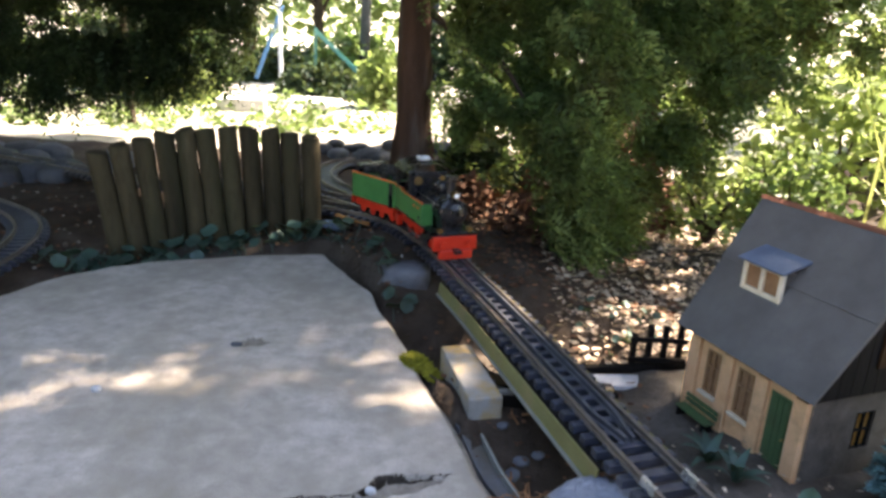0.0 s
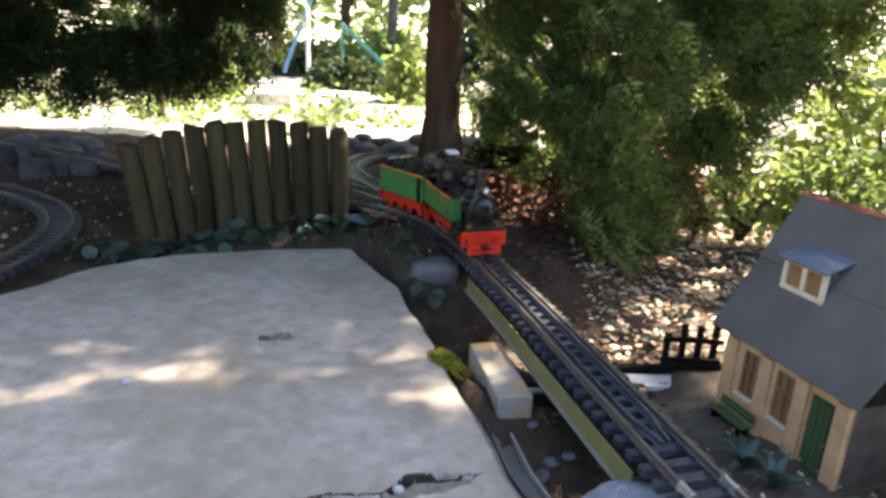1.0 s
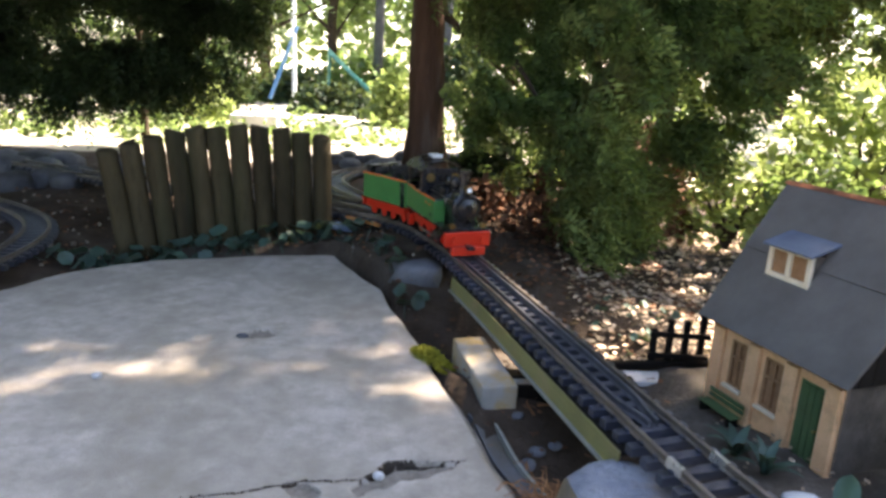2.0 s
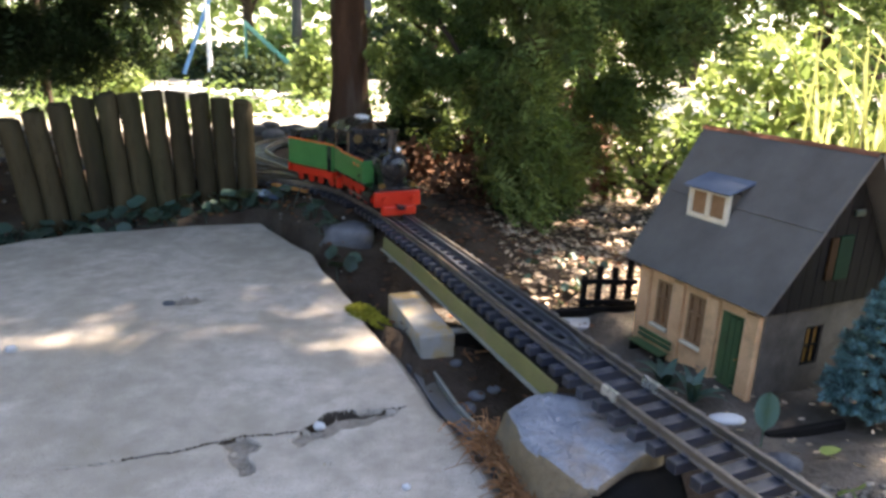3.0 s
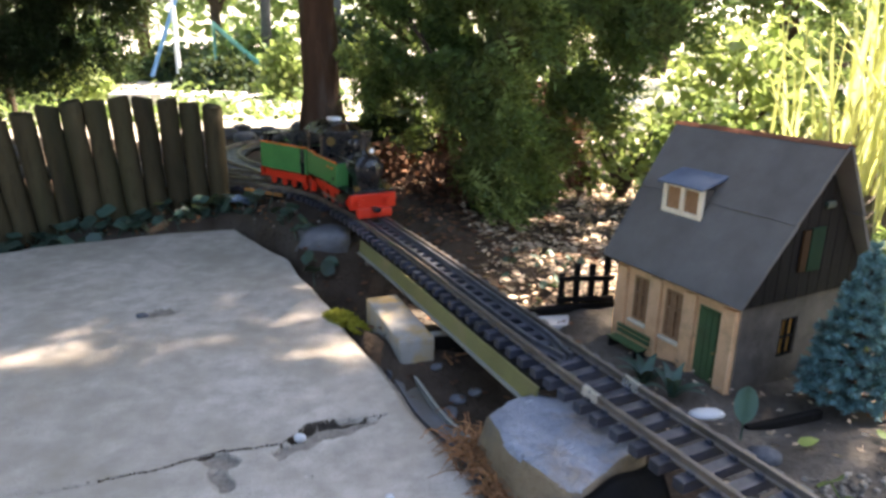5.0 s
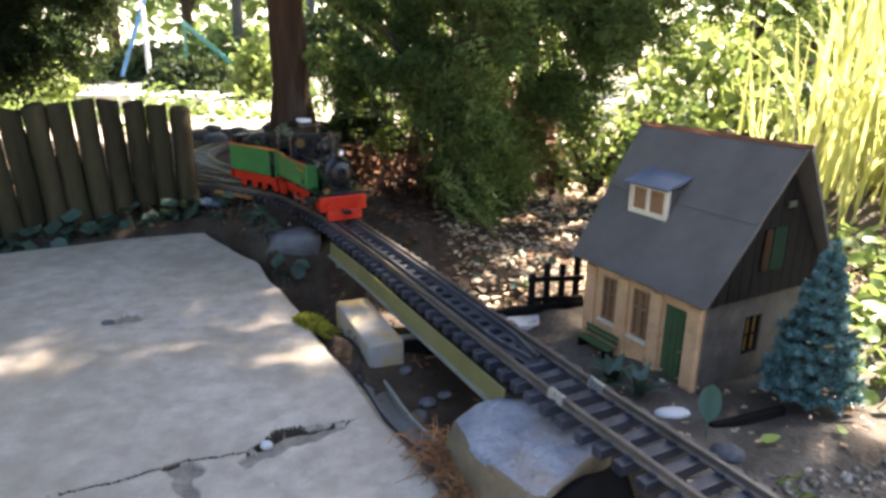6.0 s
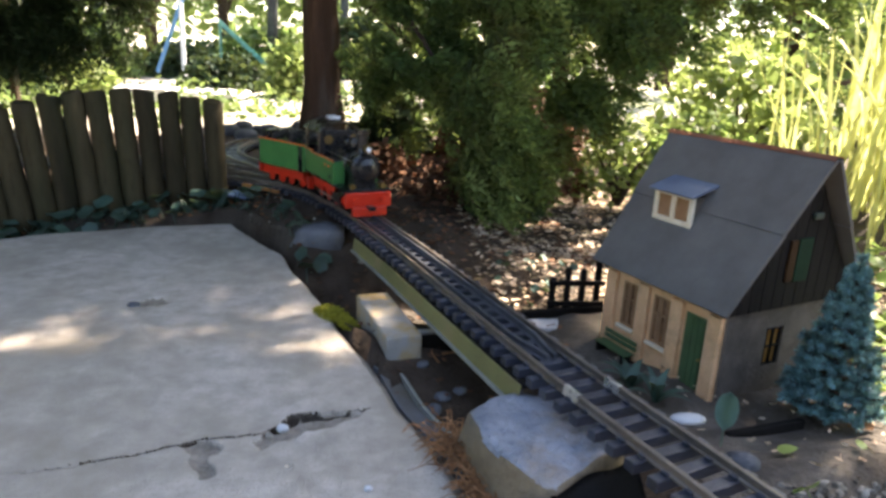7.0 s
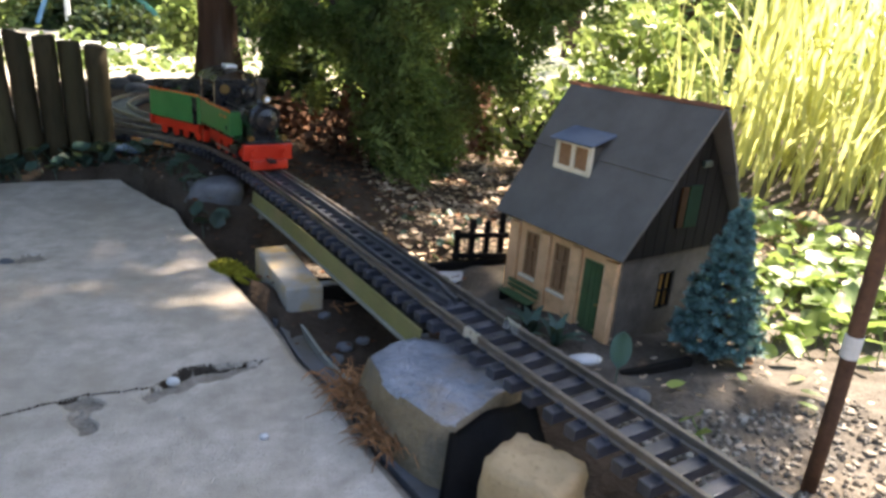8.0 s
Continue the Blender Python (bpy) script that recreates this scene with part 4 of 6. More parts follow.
    part("chimney", rod(bmesh.new(), [(-0.032, 0, 0.10), (-0.032, 0, 0.112), (-0.032, 0, 0.136), (-0.032, 0, 0.138), (-0.032, 0, 0.145)], [0.012, 0.0088, 0.0095, 0.0125, 0.0125], 20), L_BLACK, root)
    for x, h, r in ((-0.066, 0.129, 0.0125), (-0.096, 0.125, 0.0105)):
        part("steam_dome", rod(bmesh.new(), [(x, 0, 0.10), (x, 0, h - 0.007), (x, 0, h - 0.002), (x, 0, h)], [r, r * 0.95, r * 0.75, r * 0.3], 20), L_BLACK, root, smooth=True)
    lamp = part("headlamp", rod(bmesh.new(), [(-0.016, 0, 0.114), (-0.006, 0, 0.114)], 0.0065, 16), BRASS, root, "brass headlamp on the smokebox")
    part("lens", rod(bmesh.new(), [(-0.006, 0, 0.114), (-0.0052, 0, 0.114)], 0.0042, 16), WHITE_PAINT, lamp)
    for y in (-0.028, 0.028):
        part("running_lamp", rod(bmesh.new(), [(-0.012, y, 0.052), (-0.003, y, 0.052)], 0.005, 12), BRASS, root, "small brass lamp above the beam")
        part("handrail", rod(bmesh.new(), [(-0.13, y * 0.9, 0.094), (-0.02, y * 0.95, 0.094)], 0.0009, 6), STEEL, root)
    # cab: four corner posts, front with round windows, open sides, curved roof
    cab = part("cab", box(bmesh.new(), (0.003, 0.078, 0.045), (-0.137, 0, 0.108), 0.0008), L_BLACK, root, "black open-sided cab")
    for y in (-0.024, 0.024):
        part("window", rod(bmesh.new(), [(-0.1353, y, 0.114), (-0.1340, y, 0.114)], 0.0085, 16), BRASS, cab, "round brass cab window")
    for s in (-1, 1):
        for x in (-0.140, -0.208):
            part("post", box(bmesh.new(), (0.010, 0.003, 0.05), (x, s * 0.0395, 0.108), 0.0006), L_BLACK, cab)
        part("side_sheet", box(bmesh.new(), (0.040, 0.003, 0.045), (-0.200, s * 0.0395, 0.066), 0.0008), L_GREEN, cab, "green cab side sheet")
        part("lining", box(bmesh.new(), (0.041, 0.0034, 0.0025), (-0.200, s * 0.0395, 0.089), 0.0004), L_STRIPE, cab)
    part("back_sheet", box(bmesh.new(), (0.003, 0.076, 0.05), (-0.214, 0, 0.070), 0.0008), L_BLACK, cab)
    bm = bmesh.new()
    arc = [(0.046 * math.sin(a) / math.sin(0.9), 0.128 + 0.018 * (math.cos(a) - math.cos(0.9)) / (1 - math.cos(0.9))) for a in np.linspace(-0.9, 0.9, 13)]
    r0 = [bm.verts.new((-0.222, y, z)) for y, z in arc]
    r1 = [bm.verts.new((-0.126, y, z)) for y, z in arc]
    for a, b, c, d in zip(r0, r0[1:], r1[1:], r1):
        bm.faces.new((a, b, c, d))
    bmesh.ops.solidify(bm, geom=bm.faces[:], thickness=-0.003)
    bmesh.ops.recalc_face_normals(bm, faces=bm.faces)
    roof = part("cab_roof", bm, L_BLACK, root, "curved black cab roof", smooth=True)
    part("ventilator", box(bmesh.new(), (0.026, 0.020, 0.006), (-0.178, 0.0, 0.150), 0.0015), WHITE_FELT, roof, "white roof ventilator")
    return tagged(root, "black and green model steam locomotive with red buffer beam", "model locomotive")


def tender(m):
    root = empty("tender", m)
    part("frame", box(bmesh.new(), (0.14, 0.06, 0.016), (-0.075, 0, 0.028), 0.001), L_RED, root, "red underframe")
    body = part("body", box(bmesh.new(), (0.145, 0.082, 0.052), (-0.075, 0, 0.064), 0.0015), L_GREEN, root, "green tender body")
    for s in (-1, 1):
        part("lining", box(bmesh.new(), (0.146, 0.002, 0.003), (-0.075, s * 0.0405, 0.0905), 0.0004), L_STRIPE, body, "orange-red lining strip")
        part("frame_side", box(bmesh.new(), (0.13, 0.003, 0.016), (-0.075, s * 0.036, 0.028), 0.0008), L_RED, root, "red frame side")
        for x in (-0.025, -0.06, -0.09, -0.125):
            wheel(root, x, s * 0.0235, 0.0125, 0.0125, L_RED)
        part("ladder", box(bmesh.new(), (0.010, 0.003, 0.05), (-0.014, s * 0.042, 0.062), 0.0006), L_BLACK, root)
    bm = bmesh.new()
    for k in range(60):
        x, y = -0.075 + rng.uniform(-0.05, 0.05), rng.uniform(-0.03, 0.03)
        z = 0.092 + 0.014 * (1 - (y / 0.034) ** 2) * (1 - ((x + 0.075) / 0.06) ** 2)
        bmesh.ops.create_icosphere(bm, subdivisions=1, radius=rng.uniform(0.006, 0.010), matrix=pose(x, y, z, *rng.uniform(0, 90, 3)))
    part("coal_load", bm, COAL, root, "heap of black coal")
    part("tool_box", box(bmesh.new(), (0.02, 0.07, 0.018), (-0.135, 0, 0.098), 0.0015), L_BLACK, root)
    part("rod", rod(bmesh.new(), [(-0.146, 0.036, 0.06), (-0.146, 0.036, 0.108)], 0.0012, 6), STEEL, root)
    part("buffer_beam", box(bmesh.new(), (0.006, 0.08, 0.02), (-0.149, 0, 0.03), 0.001), L_RED, root)
    return tagged(root, "green model tender with black coal and red frame behind the locomotive", "model tender")


route = [q for q in main_pts if q.y < 1.235] + smooth_path([(x, y, 0) for x, y in YARD_A], 0.01)[1:]


def on_route(dist):
    """Plan place at a distance along the route, from its first point."""
    i = min(int(dist / 0.01), len(route) - 2)
    return route[i].lerp(route[i + 1], dist / 0.01 - i)


front = next(i for i, q in enumerate(route) if q.y > 1.10) * 0.01


def vehicle_pose(a, b):
    p, q = on_route(a), on_route(b)
    return pose(p.x, p.y, RAIL_TOP + 0.0005, 0, 0, math.degrees(math.atan2(p.y - q.y, p.x - q.x)))


engine(vehicle_pose(front, front + 0.21))
tender(vehicle_pose(front + 0.228, front + 0.228 + 0.14))

# ---- trees ----


def limb(bm, a, b, r, sag, seg=7):
    a, b = Vector(a), Vector(b)
    pts = [a.lerp(b, k / 6) + Vector((0, 0, -sag * (k / 6) ** 2)) + Vector((noise.noise(a * 7 + Vector((k, 0, 0))), noise.noise(b * 7 + Vector((0, k, 0))), 0)) * 0.015 for k in range(7)]
    rod(bm, pts, [r * (1 - 0.8 * k / 6) for k in range(7)], seg)
    return pts


def crown_points(blobs, density, gap, seed):
    """Places for sprays in overlapping soft clumps, with gaps cut by noise."""
    out = []
    for (cx, cy_, cz), (rx, ry, rz) in blobs:
        n = int(density * rx * ry * rz)
        p = unit(rng.normal(size=(n, 3))) * (rng.uniform(0, 1, (n, 1)) ** 0.45)
        p = p * np.array([rx, ry, rz]) + np.array([cx, cy_, cz])
        out.append(p)
    p = np.concatenate(out)
    v = np.array([noise.noise(Vector((q[0], q[1] * 0.3, q[2])) * 9.0 + Vector((seed, 0, 0))) + 0.6 * noise.noise(Vector((q[0], q[1] * 0.4, q[2])) * 24 + Vector((0, seed, 0))) for q in p])
    p = p[v > gap]
    # openings cut between the branches along the sun's way, to light chosen ground spots
    s = p[:, 2] / to_sun.z
    gx, gy = p[:, 0] - s * to_sun.x, p[:, 1] - s * to_sun.y
    keep = np.ones(len(p), bool)
    for x, y, rx, ry in SUN_GAPS:
        keep &= ((gx - x) / (rx + 0.022)) ** 2 + ((gy - y) / (ry + 0.022)) ** 2 > rng.uniform(0.6, 1.3, len(p))
    return p[keep]


SUN_GAPS = [(-0.33, 0.765, 0.055, 0.018), (-0.53, 0.818, 0.04, 0.003), (-0.161, 0.80, 0.03, 0.0), (-0.038, 0.776, 0.03, 0.006),
            (0.44, 1.27, 0.06, 0.04), (0.52, 1.45, 0.14, 0.11), (0.60, 1.62, 0.12, 0.10), (0.56, 1.72, 0.09, 0.08), (0.70, 1.72, 0.06, 0.06), (0.66, 1.98, 0.13, 0.10), (0.34, 1.13, 0.06, 0.04), (0.36, 1.42, 0.06, 0.04)]


def conifer(name, foot, height, radius, limbs, blobs, density, gap, mat, label, seed, length=0.07, bark=BARK, dense=(), windows=(), lit_share=0.0):
    root = empty(name, pose(*foot))
    f = Vector(foot)
    bm = bmesh.new()
    pts, radii = [], []
    for k in range(14):
        t = k / 13
        pts.append((0.03 * noise.noise(Vector((seed, t * 3, 0))) * t, 0.03 * noise.noise(Vector((0, t * 3, seed))) * t, height * t - 0.03))
        radii.append(radius * (1 - 0.75 * t) * (1.0 + 0.45 * max(0, 1 - t * 14)))
    rod(bm, pts, radii, 20)
    bmesh.ops.subdivide_edges(bm, edges=[e for e in bm.edges if abs((e.verts[0].co - e.verts[1].co).z) > 0.01], cuts=3)
    for v in bm.verts:
        v.co += Vector((v.co.x, v.co.y, 0)) * 0.28 * noise.noise(Vector((v.co.x * 90, v.co.y * 90, v.co.z * 9)))
    part("trunk", bm, bark, root, smooth=True)
    for a, b, r, sag in limbs:
        bm = bmesh.new()
        limb(bm, Vector(a) - f, Vector(b) - f, r, sag)
        part("limb", bm, TWIG, root, smooth=True)
    p = crown_points(blobs, density, gap, seed)
    if dense:
        p = np.concatenate([p, crown_points(dense, density, -0.06, seed + 4)])
    for x, z, r in windows:      # loose places between the drooping branches
        f_ = 1.42 / p[:, 1]      # widening towards the back
        p = p[(np.hypot(p[:, 0] * f_ - x, (0.36 + (p[:, 2] - 0.36) * f_ - z) * 0.8) > r * rng.uniform(0.55, 1.25, len(p))) | (p[:, 1] < 1.2)]
    n = len(p)
    axis = np.array([f.x, f.y])
    away = np.concatenate([unit(p[:, :2] - axis), np.full((n, 1), -0.5)], 1) + rng.normal(0, 0.45, (n, 3))
    q = spray_quads(p - np.array(f), away, rng.uniform(0.6, 1.2, n) * length, rng.uniform(0.7, 1.3, n) * length * 0.36, length * 0.055, 10)
    if lit_share:      # whole branchlets in a paler colour that stands for sunlit specks
        is_lit = np.array([noise.noise(Vector(v) * 14.0) for v in p]) > 0.42 - lit_share
        is_lit = np.tile(is_lit, 10)
        part("young_growth", quad_mesh("young_growth", q[is_lit], NEEDLE_SUNLIT), NEEDLE_SUNLIT, root, "paler yellow-green sprays painted as if sunlit")
        q = q[~is_lit]
    part("crown", quad_mesh("crown", q, mat), mat, root)
    return tagged(root, label, "tree")


conifer("conifer_tree", (-0.087, 1.53, 0.055), 3.0, 0.043,
        [((-0.07, 1.53, 0.75), (0.35, 1.40, 0.35), 0.014, 0.05), ((-0.06, 1.53, 0.95), (0.60, 1.50, 0.62), 0.016, 0.05),
         ((-0.07, 1.53, 0.62), (0.22, 1.36, 0.28), 0.011, 0.05), ((-0.07, 1.53, 1.1), (0.9, 1.6, 0.8), 0.018, 0.05), ((-0.06, 1.53, 0.5), (0.30, 1.60, 0.22), 0.010, 0.04),
         ((-0.08, 1.53, 0.9), (-0.7, 1.25, 0.85), 0.014, 0.0), ((-0.08, 1.53, 1.2), (0.3, 0.9, 1.25), 0.014, 0.0)],
        [((0.05, 1.42, 0.76), (0.16, 0.08, 0.14)), ((0.10, 1.38, 0.42), (0.12, 0.07, 0.13)), ((0.02, 1.40, 0.60), (0.10, 0.07, 0.20)), ((0.10, 1.40, 0.58), (0.16, 0.09, 0.20)), ((0.22, 1.34, 0.42), (0.16, 0.09, 0.19)), ((0.26, 1.27, 0.22), (0.13, 0.08, 0.17)), ((0.06, 1.46, 0.30), (0.12, 0.07, 0.14)),
         ((0.42, 1.42, 0.52), (0.22, 0.10, 0.20)), ((0.62, 1.50, 0.60), (0.22, 0.10, 0.18)), ((0.85, 1.60, 0.74), (0.24, 0.12, 0.18)), ((0.46, 1.45, 0.26), (0.12, 0.08, 0.12)),
         ((0.25, 1.40, 0.78), (0.35, 0.14, 0.16)), ((0.62, 1.43, 0.64), (0.20, 0.08, 0.14)), ((0.74, 1.48, 0.66), (0.18, 0.08, 0.16)), ((0.30, 1.42, 0.12), (0.12, 0.07, 0.10)), ((0.68, 1.48, 0.85), (0.35, 0.14, 0.14)), ((0.98, 1.52, 0.62), (0.18, 0.09, 0.16)), ((0.84, 1.50, 0.52), (0.14, 0.08, 0.12))],
        1050000, 0.19, NEEDLE, "tall conifer with reddish trunk and drooping feathery green branches", 3.0, 0.06,
        dense=[((0.08, 1.46, 0.50), (0.13, 0.05, 0.16)), ((0.22, 1.45, 0.60), (0.16, 0.05, 0.12)), ((0.50, 1.46, 0.62), (0.24, 0.05, 0.12)), ((0.76, 1.5, 0.68), (0.20, 0.05, 0.13)), ((0.98, 1.55, 0.70), (0.16, 0.05, 0.14)), ((0.68, 1.5, 0.50), (0.14, 0.045, 0.09)), ((0.54, 1.47, 0.42), (0.12, 0.045, 0.10)), ((0.50, 1.42, 0.27), (0.08, 0.04, 0.07)), ((0.58, 1.37, 0.37), (0.09, 0.035, 0.08)), ((0.69, 1.37, 0.40), (0.10, 0.035, 0.08)), ((0.79, 1.37, 0.45), (0.10, 0.035, 0.08)), ((0.90, 1.37, 0.50), (0.12, 0.035, 0.08)), ((0.11, 1.44, 0.43), (0.10, 0.04, 0.11)), ((0.21, 1.44, 0.37), (0.08, 0.04, 0.09)), ((0.40, 1.40, 0.17), (0.05, 0.04, 0.05)),
               # clumps out of view, added to keep sky light off the far slab
               ((-0.35, 1.35, 0.80), (0.36, 0.28, 0.06)), ((-0.72, 1.25, 0.82), (0.30, 0.28, 0.06)), ((-0.15, 1.15, 0.85), (0.30, 0.22, 0.05))],
        lit_share=0.14,
        windows=[(0.345, 0.315, 0.035), (0.362, 0.27, 0.028), (0.644, 0.36, 0.035), (0.60, 0.30, 0.016), (0.0, 0.21, 0.035), (0.134, 0.20, 0.03), (0.626, 0.213, 0.035), (0.047, 0.125, 0.03), (0.253, 0.262, 0.02),
                 (0.44, 0.160, 0.022), (0.321, 0.18, 0.016), (0.20, 0.235, 0.016), (0.52, 0.27, 0.012), (0.17, 0.17, 0.014), (0.70, 0.28, 0.03), (0.56, 0.20, 0.014), (0.48, 0.31, 0.014)])

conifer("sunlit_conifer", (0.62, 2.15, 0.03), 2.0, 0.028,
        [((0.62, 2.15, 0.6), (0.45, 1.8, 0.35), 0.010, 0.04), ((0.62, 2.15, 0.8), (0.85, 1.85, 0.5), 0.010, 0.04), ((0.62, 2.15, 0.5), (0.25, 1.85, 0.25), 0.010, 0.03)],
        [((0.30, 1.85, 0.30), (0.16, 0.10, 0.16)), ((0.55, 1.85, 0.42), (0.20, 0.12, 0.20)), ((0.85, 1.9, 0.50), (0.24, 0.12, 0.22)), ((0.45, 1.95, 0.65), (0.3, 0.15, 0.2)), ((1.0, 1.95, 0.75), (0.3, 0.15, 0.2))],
        170000, 0.10, NEEDLE_SUNLIT, "conifer behind the darker branches, sunlight put into its yellow-green colour", 6.5, 0.07)

# crown out of view, its clumps placed to shade slab, cottage and gravel
conifer("overhanging_conifer", (1.75, 2.7, 0.05), 3.4, 0.06,
        [((1.75, 2.7, 1.3), (0.7, 1.3, 1.35), 0.02, 0.0), ((1.75, 2.7, 1.5), (0.1, 1.5, 1.5), 0.02, 0.0), ((1.75, 2.7, 1.4), (1.2, 1.2, 1.25), 0.02, 0.0), ((1.75, 2.7, 1.6), (-0.2, 2.1, 1.4), 0.02, 0.0)],
        [((0.33, 0.92, 1.30), (0.40, 0.26, 0.18)), ((0.78, 1.03, 1.32), (0.30, 0.34, 0.18)), ((0.35, 1.58, 1.40), (0.42, 0.26, 0.2)), ((1.62, 0.72, 1.25), (0.22, 0.16, 0.12)), ((0.78, 1.50, 1.42), (0.30, 0.30, 0.2)), ((1.20, 1.05, 1.22), (0.22, 0.26, 0.16)),
         ((-0.10, 1.95, 1.35), (0.45, 0.35, 0.2)), ((0.30, 1.85, 1.40), (0.40, 0.30, 0.2)), ((1.02, 0.80, 1.2), (0.30, 0.22, 0.15)), ((0.55, 0.70, 1.3), (0.4, 0.3, 0.15)), ((1.0, 1.12, 1.35), (0.25, 0.25, 0.14)), ((1.17, 1.15, 1.32), (0.17, 0.17, 0.12)), ((0.72, 2.2, 1.4), (0.4, 0.3, 0.2)), ((0.72, 2.62, 1.45), (0.42, 0.24, 0.18)), ((0.58, 1.10, 1.30), (0.24, 0.14, 0.12)), ((0.82, 1.18, 1.34), (0.16, 0.10, 0.10)), ((1.25, 1.40, 1.30), (0.15, 0.13, 0.10))],
        85000, -0.30, NEEDLE, "conifer whose high branches shade the slab and the cottage", 5.0, 0.11)

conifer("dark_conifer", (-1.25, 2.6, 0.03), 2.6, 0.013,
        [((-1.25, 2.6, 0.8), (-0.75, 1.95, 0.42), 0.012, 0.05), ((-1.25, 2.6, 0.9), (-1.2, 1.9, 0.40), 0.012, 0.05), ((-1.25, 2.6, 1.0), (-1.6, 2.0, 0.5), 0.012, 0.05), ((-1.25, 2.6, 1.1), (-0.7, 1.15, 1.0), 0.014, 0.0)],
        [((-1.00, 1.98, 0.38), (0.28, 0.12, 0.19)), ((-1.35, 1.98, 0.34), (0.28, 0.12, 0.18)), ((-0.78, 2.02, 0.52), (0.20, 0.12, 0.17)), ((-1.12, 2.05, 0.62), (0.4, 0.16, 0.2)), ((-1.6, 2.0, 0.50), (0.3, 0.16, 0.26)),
         # high unseen clumps added to shade the fence, loop and far slab
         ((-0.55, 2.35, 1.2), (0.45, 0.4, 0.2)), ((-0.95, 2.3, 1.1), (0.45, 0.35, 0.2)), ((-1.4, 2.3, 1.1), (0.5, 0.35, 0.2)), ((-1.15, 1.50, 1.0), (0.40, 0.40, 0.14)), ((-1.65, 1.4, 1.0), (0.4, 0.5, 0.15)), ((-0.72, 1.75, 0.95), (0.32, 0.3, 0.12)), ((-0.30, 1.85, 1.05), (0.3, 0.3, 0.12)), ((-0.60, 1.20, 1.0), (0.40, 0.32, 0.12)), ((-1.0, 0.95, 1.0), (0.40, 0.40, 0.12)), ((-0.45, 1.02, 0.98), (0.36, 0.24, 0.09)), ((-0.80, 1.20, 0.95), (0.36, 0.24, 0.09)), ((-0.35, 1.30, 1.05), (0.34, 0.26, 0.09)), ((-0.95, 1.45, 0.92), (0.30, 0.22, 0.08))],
        230000, -0.18, NEEDLE_SHADE, "conifer with low hanging branches behind the log fence, darkened for shade", 8.0, 0.075, TWIG,
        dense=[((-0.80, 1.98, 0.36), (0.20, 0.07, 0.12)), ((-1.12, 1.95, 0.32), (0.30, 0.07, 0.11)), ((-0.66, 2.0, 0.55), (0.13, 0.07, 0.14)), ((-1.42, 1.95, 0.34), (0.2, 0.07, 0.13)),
               # flat unseen clumps added lower down to block more sky light
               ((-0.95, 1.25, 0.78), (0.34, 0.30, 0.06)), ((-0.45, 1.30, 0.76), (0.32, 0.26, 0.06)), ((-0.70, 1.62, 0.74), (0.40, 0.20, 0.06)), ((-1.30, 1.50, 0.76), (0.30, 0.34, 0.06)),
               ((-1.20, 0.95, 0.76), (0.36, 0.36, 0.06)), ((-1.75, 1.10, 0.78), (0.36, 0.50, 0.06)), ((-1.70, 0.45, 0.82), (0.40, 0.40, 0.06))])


def leaf_quads(p, size, flat=0.3):
    """Loose broad leaves at the places p."""
    n = len(p)
    d = unit(rng.normal(size=(n, 3)) * np.array([1, 1, 0.6]))
    s = unit(np.cross(d, rng.normal(size=(n, 3))))
    ln = (size * rng.uniform(0.6, 1.3, n))[:, None]
    return np.stack([p, p + d * ln * 0.5 + s * ln * flat, p + d * ln, p + d * ln * 0.5 - s * ln * flat], 1)


def broad_tree(foot, height, radius, crown_r, label, seed, mat, leaf=0.10, count=2600):
    root = empty("garden_tree", pose(*foot))
    bm = bmesh.new()
    pts = [(0.1 * noise.noise(Vector((seed, k, 0))), 0.1 * noise.noise(Vector((k, seed, 0))), height * k / 8 - 0.05) for k in range(9)]
    rod(bm, pts, [radius * (1 - 0.06 * k) for k in range(9)], 10)
    part("trunk", bm, TWIG, root, smooth=True)
    clumps = []
    for k in range(14):
        a, h = rng.uniform(0, 2 * math.pi), rng.uniform(0.25, 1.0) * height
        r = crown_r * rng.uniform(0.3, 1.0)
        c = (r * math.cos(a), r * math.sin(a), h)
        bm = bmesh.new()
        limb(bm, (0, 0, h * 0.6), c, radius * 0.4, 0.0, 5)
        part("limb", bm, TWIG, root)
        clumps.append((c, crown_r * rng.uniform(0.25, 0.5)))
    p = np.concatenate([np.array(c) + rng.normal(0, r * 0.55, (count // 14, 3)) for c, r in clumps])
    part("crown", quad_mesh("crown", leaf_quads(p[p[:, 2] > 0.05], leaf), mat), mat, root)
    return tagged(root, label, "tree")


for k, (x, y, h, r, cr) in enumerate([(-3.6, 7.6, 3.6, 0.06, 1.1), (-2.4, 8.2, 4.0, 0.07, 1.2), (-1.35, 6.8, 3.2, 0.05, 0.9), (-0.55, 7.6, 3.8, 0.07, 1.1), (0.35, 6.6, 3.2, 0.06, 1.0),
                                      (1.3, 6.2, 3.4, 0.06, 1.2), (2.2, 5.0, 3.0, 0.06, 1.1), (3.2, 4.4, 3.2, 0.06, 1.2), (4.4, 4.0, 3.2, 0.06, 1.2), (-5.0, 7.0, 3.6, 0.06, 1.2), (3.0, 7.5, 4, 0.07, 1.4)]):
    broad_tree((x, y, 0.0), h, r, cr, "leafy garden tree at the far edge of the yard", k * 1.7, BROADLEAF, count=2600 if x < 1 else 1300)
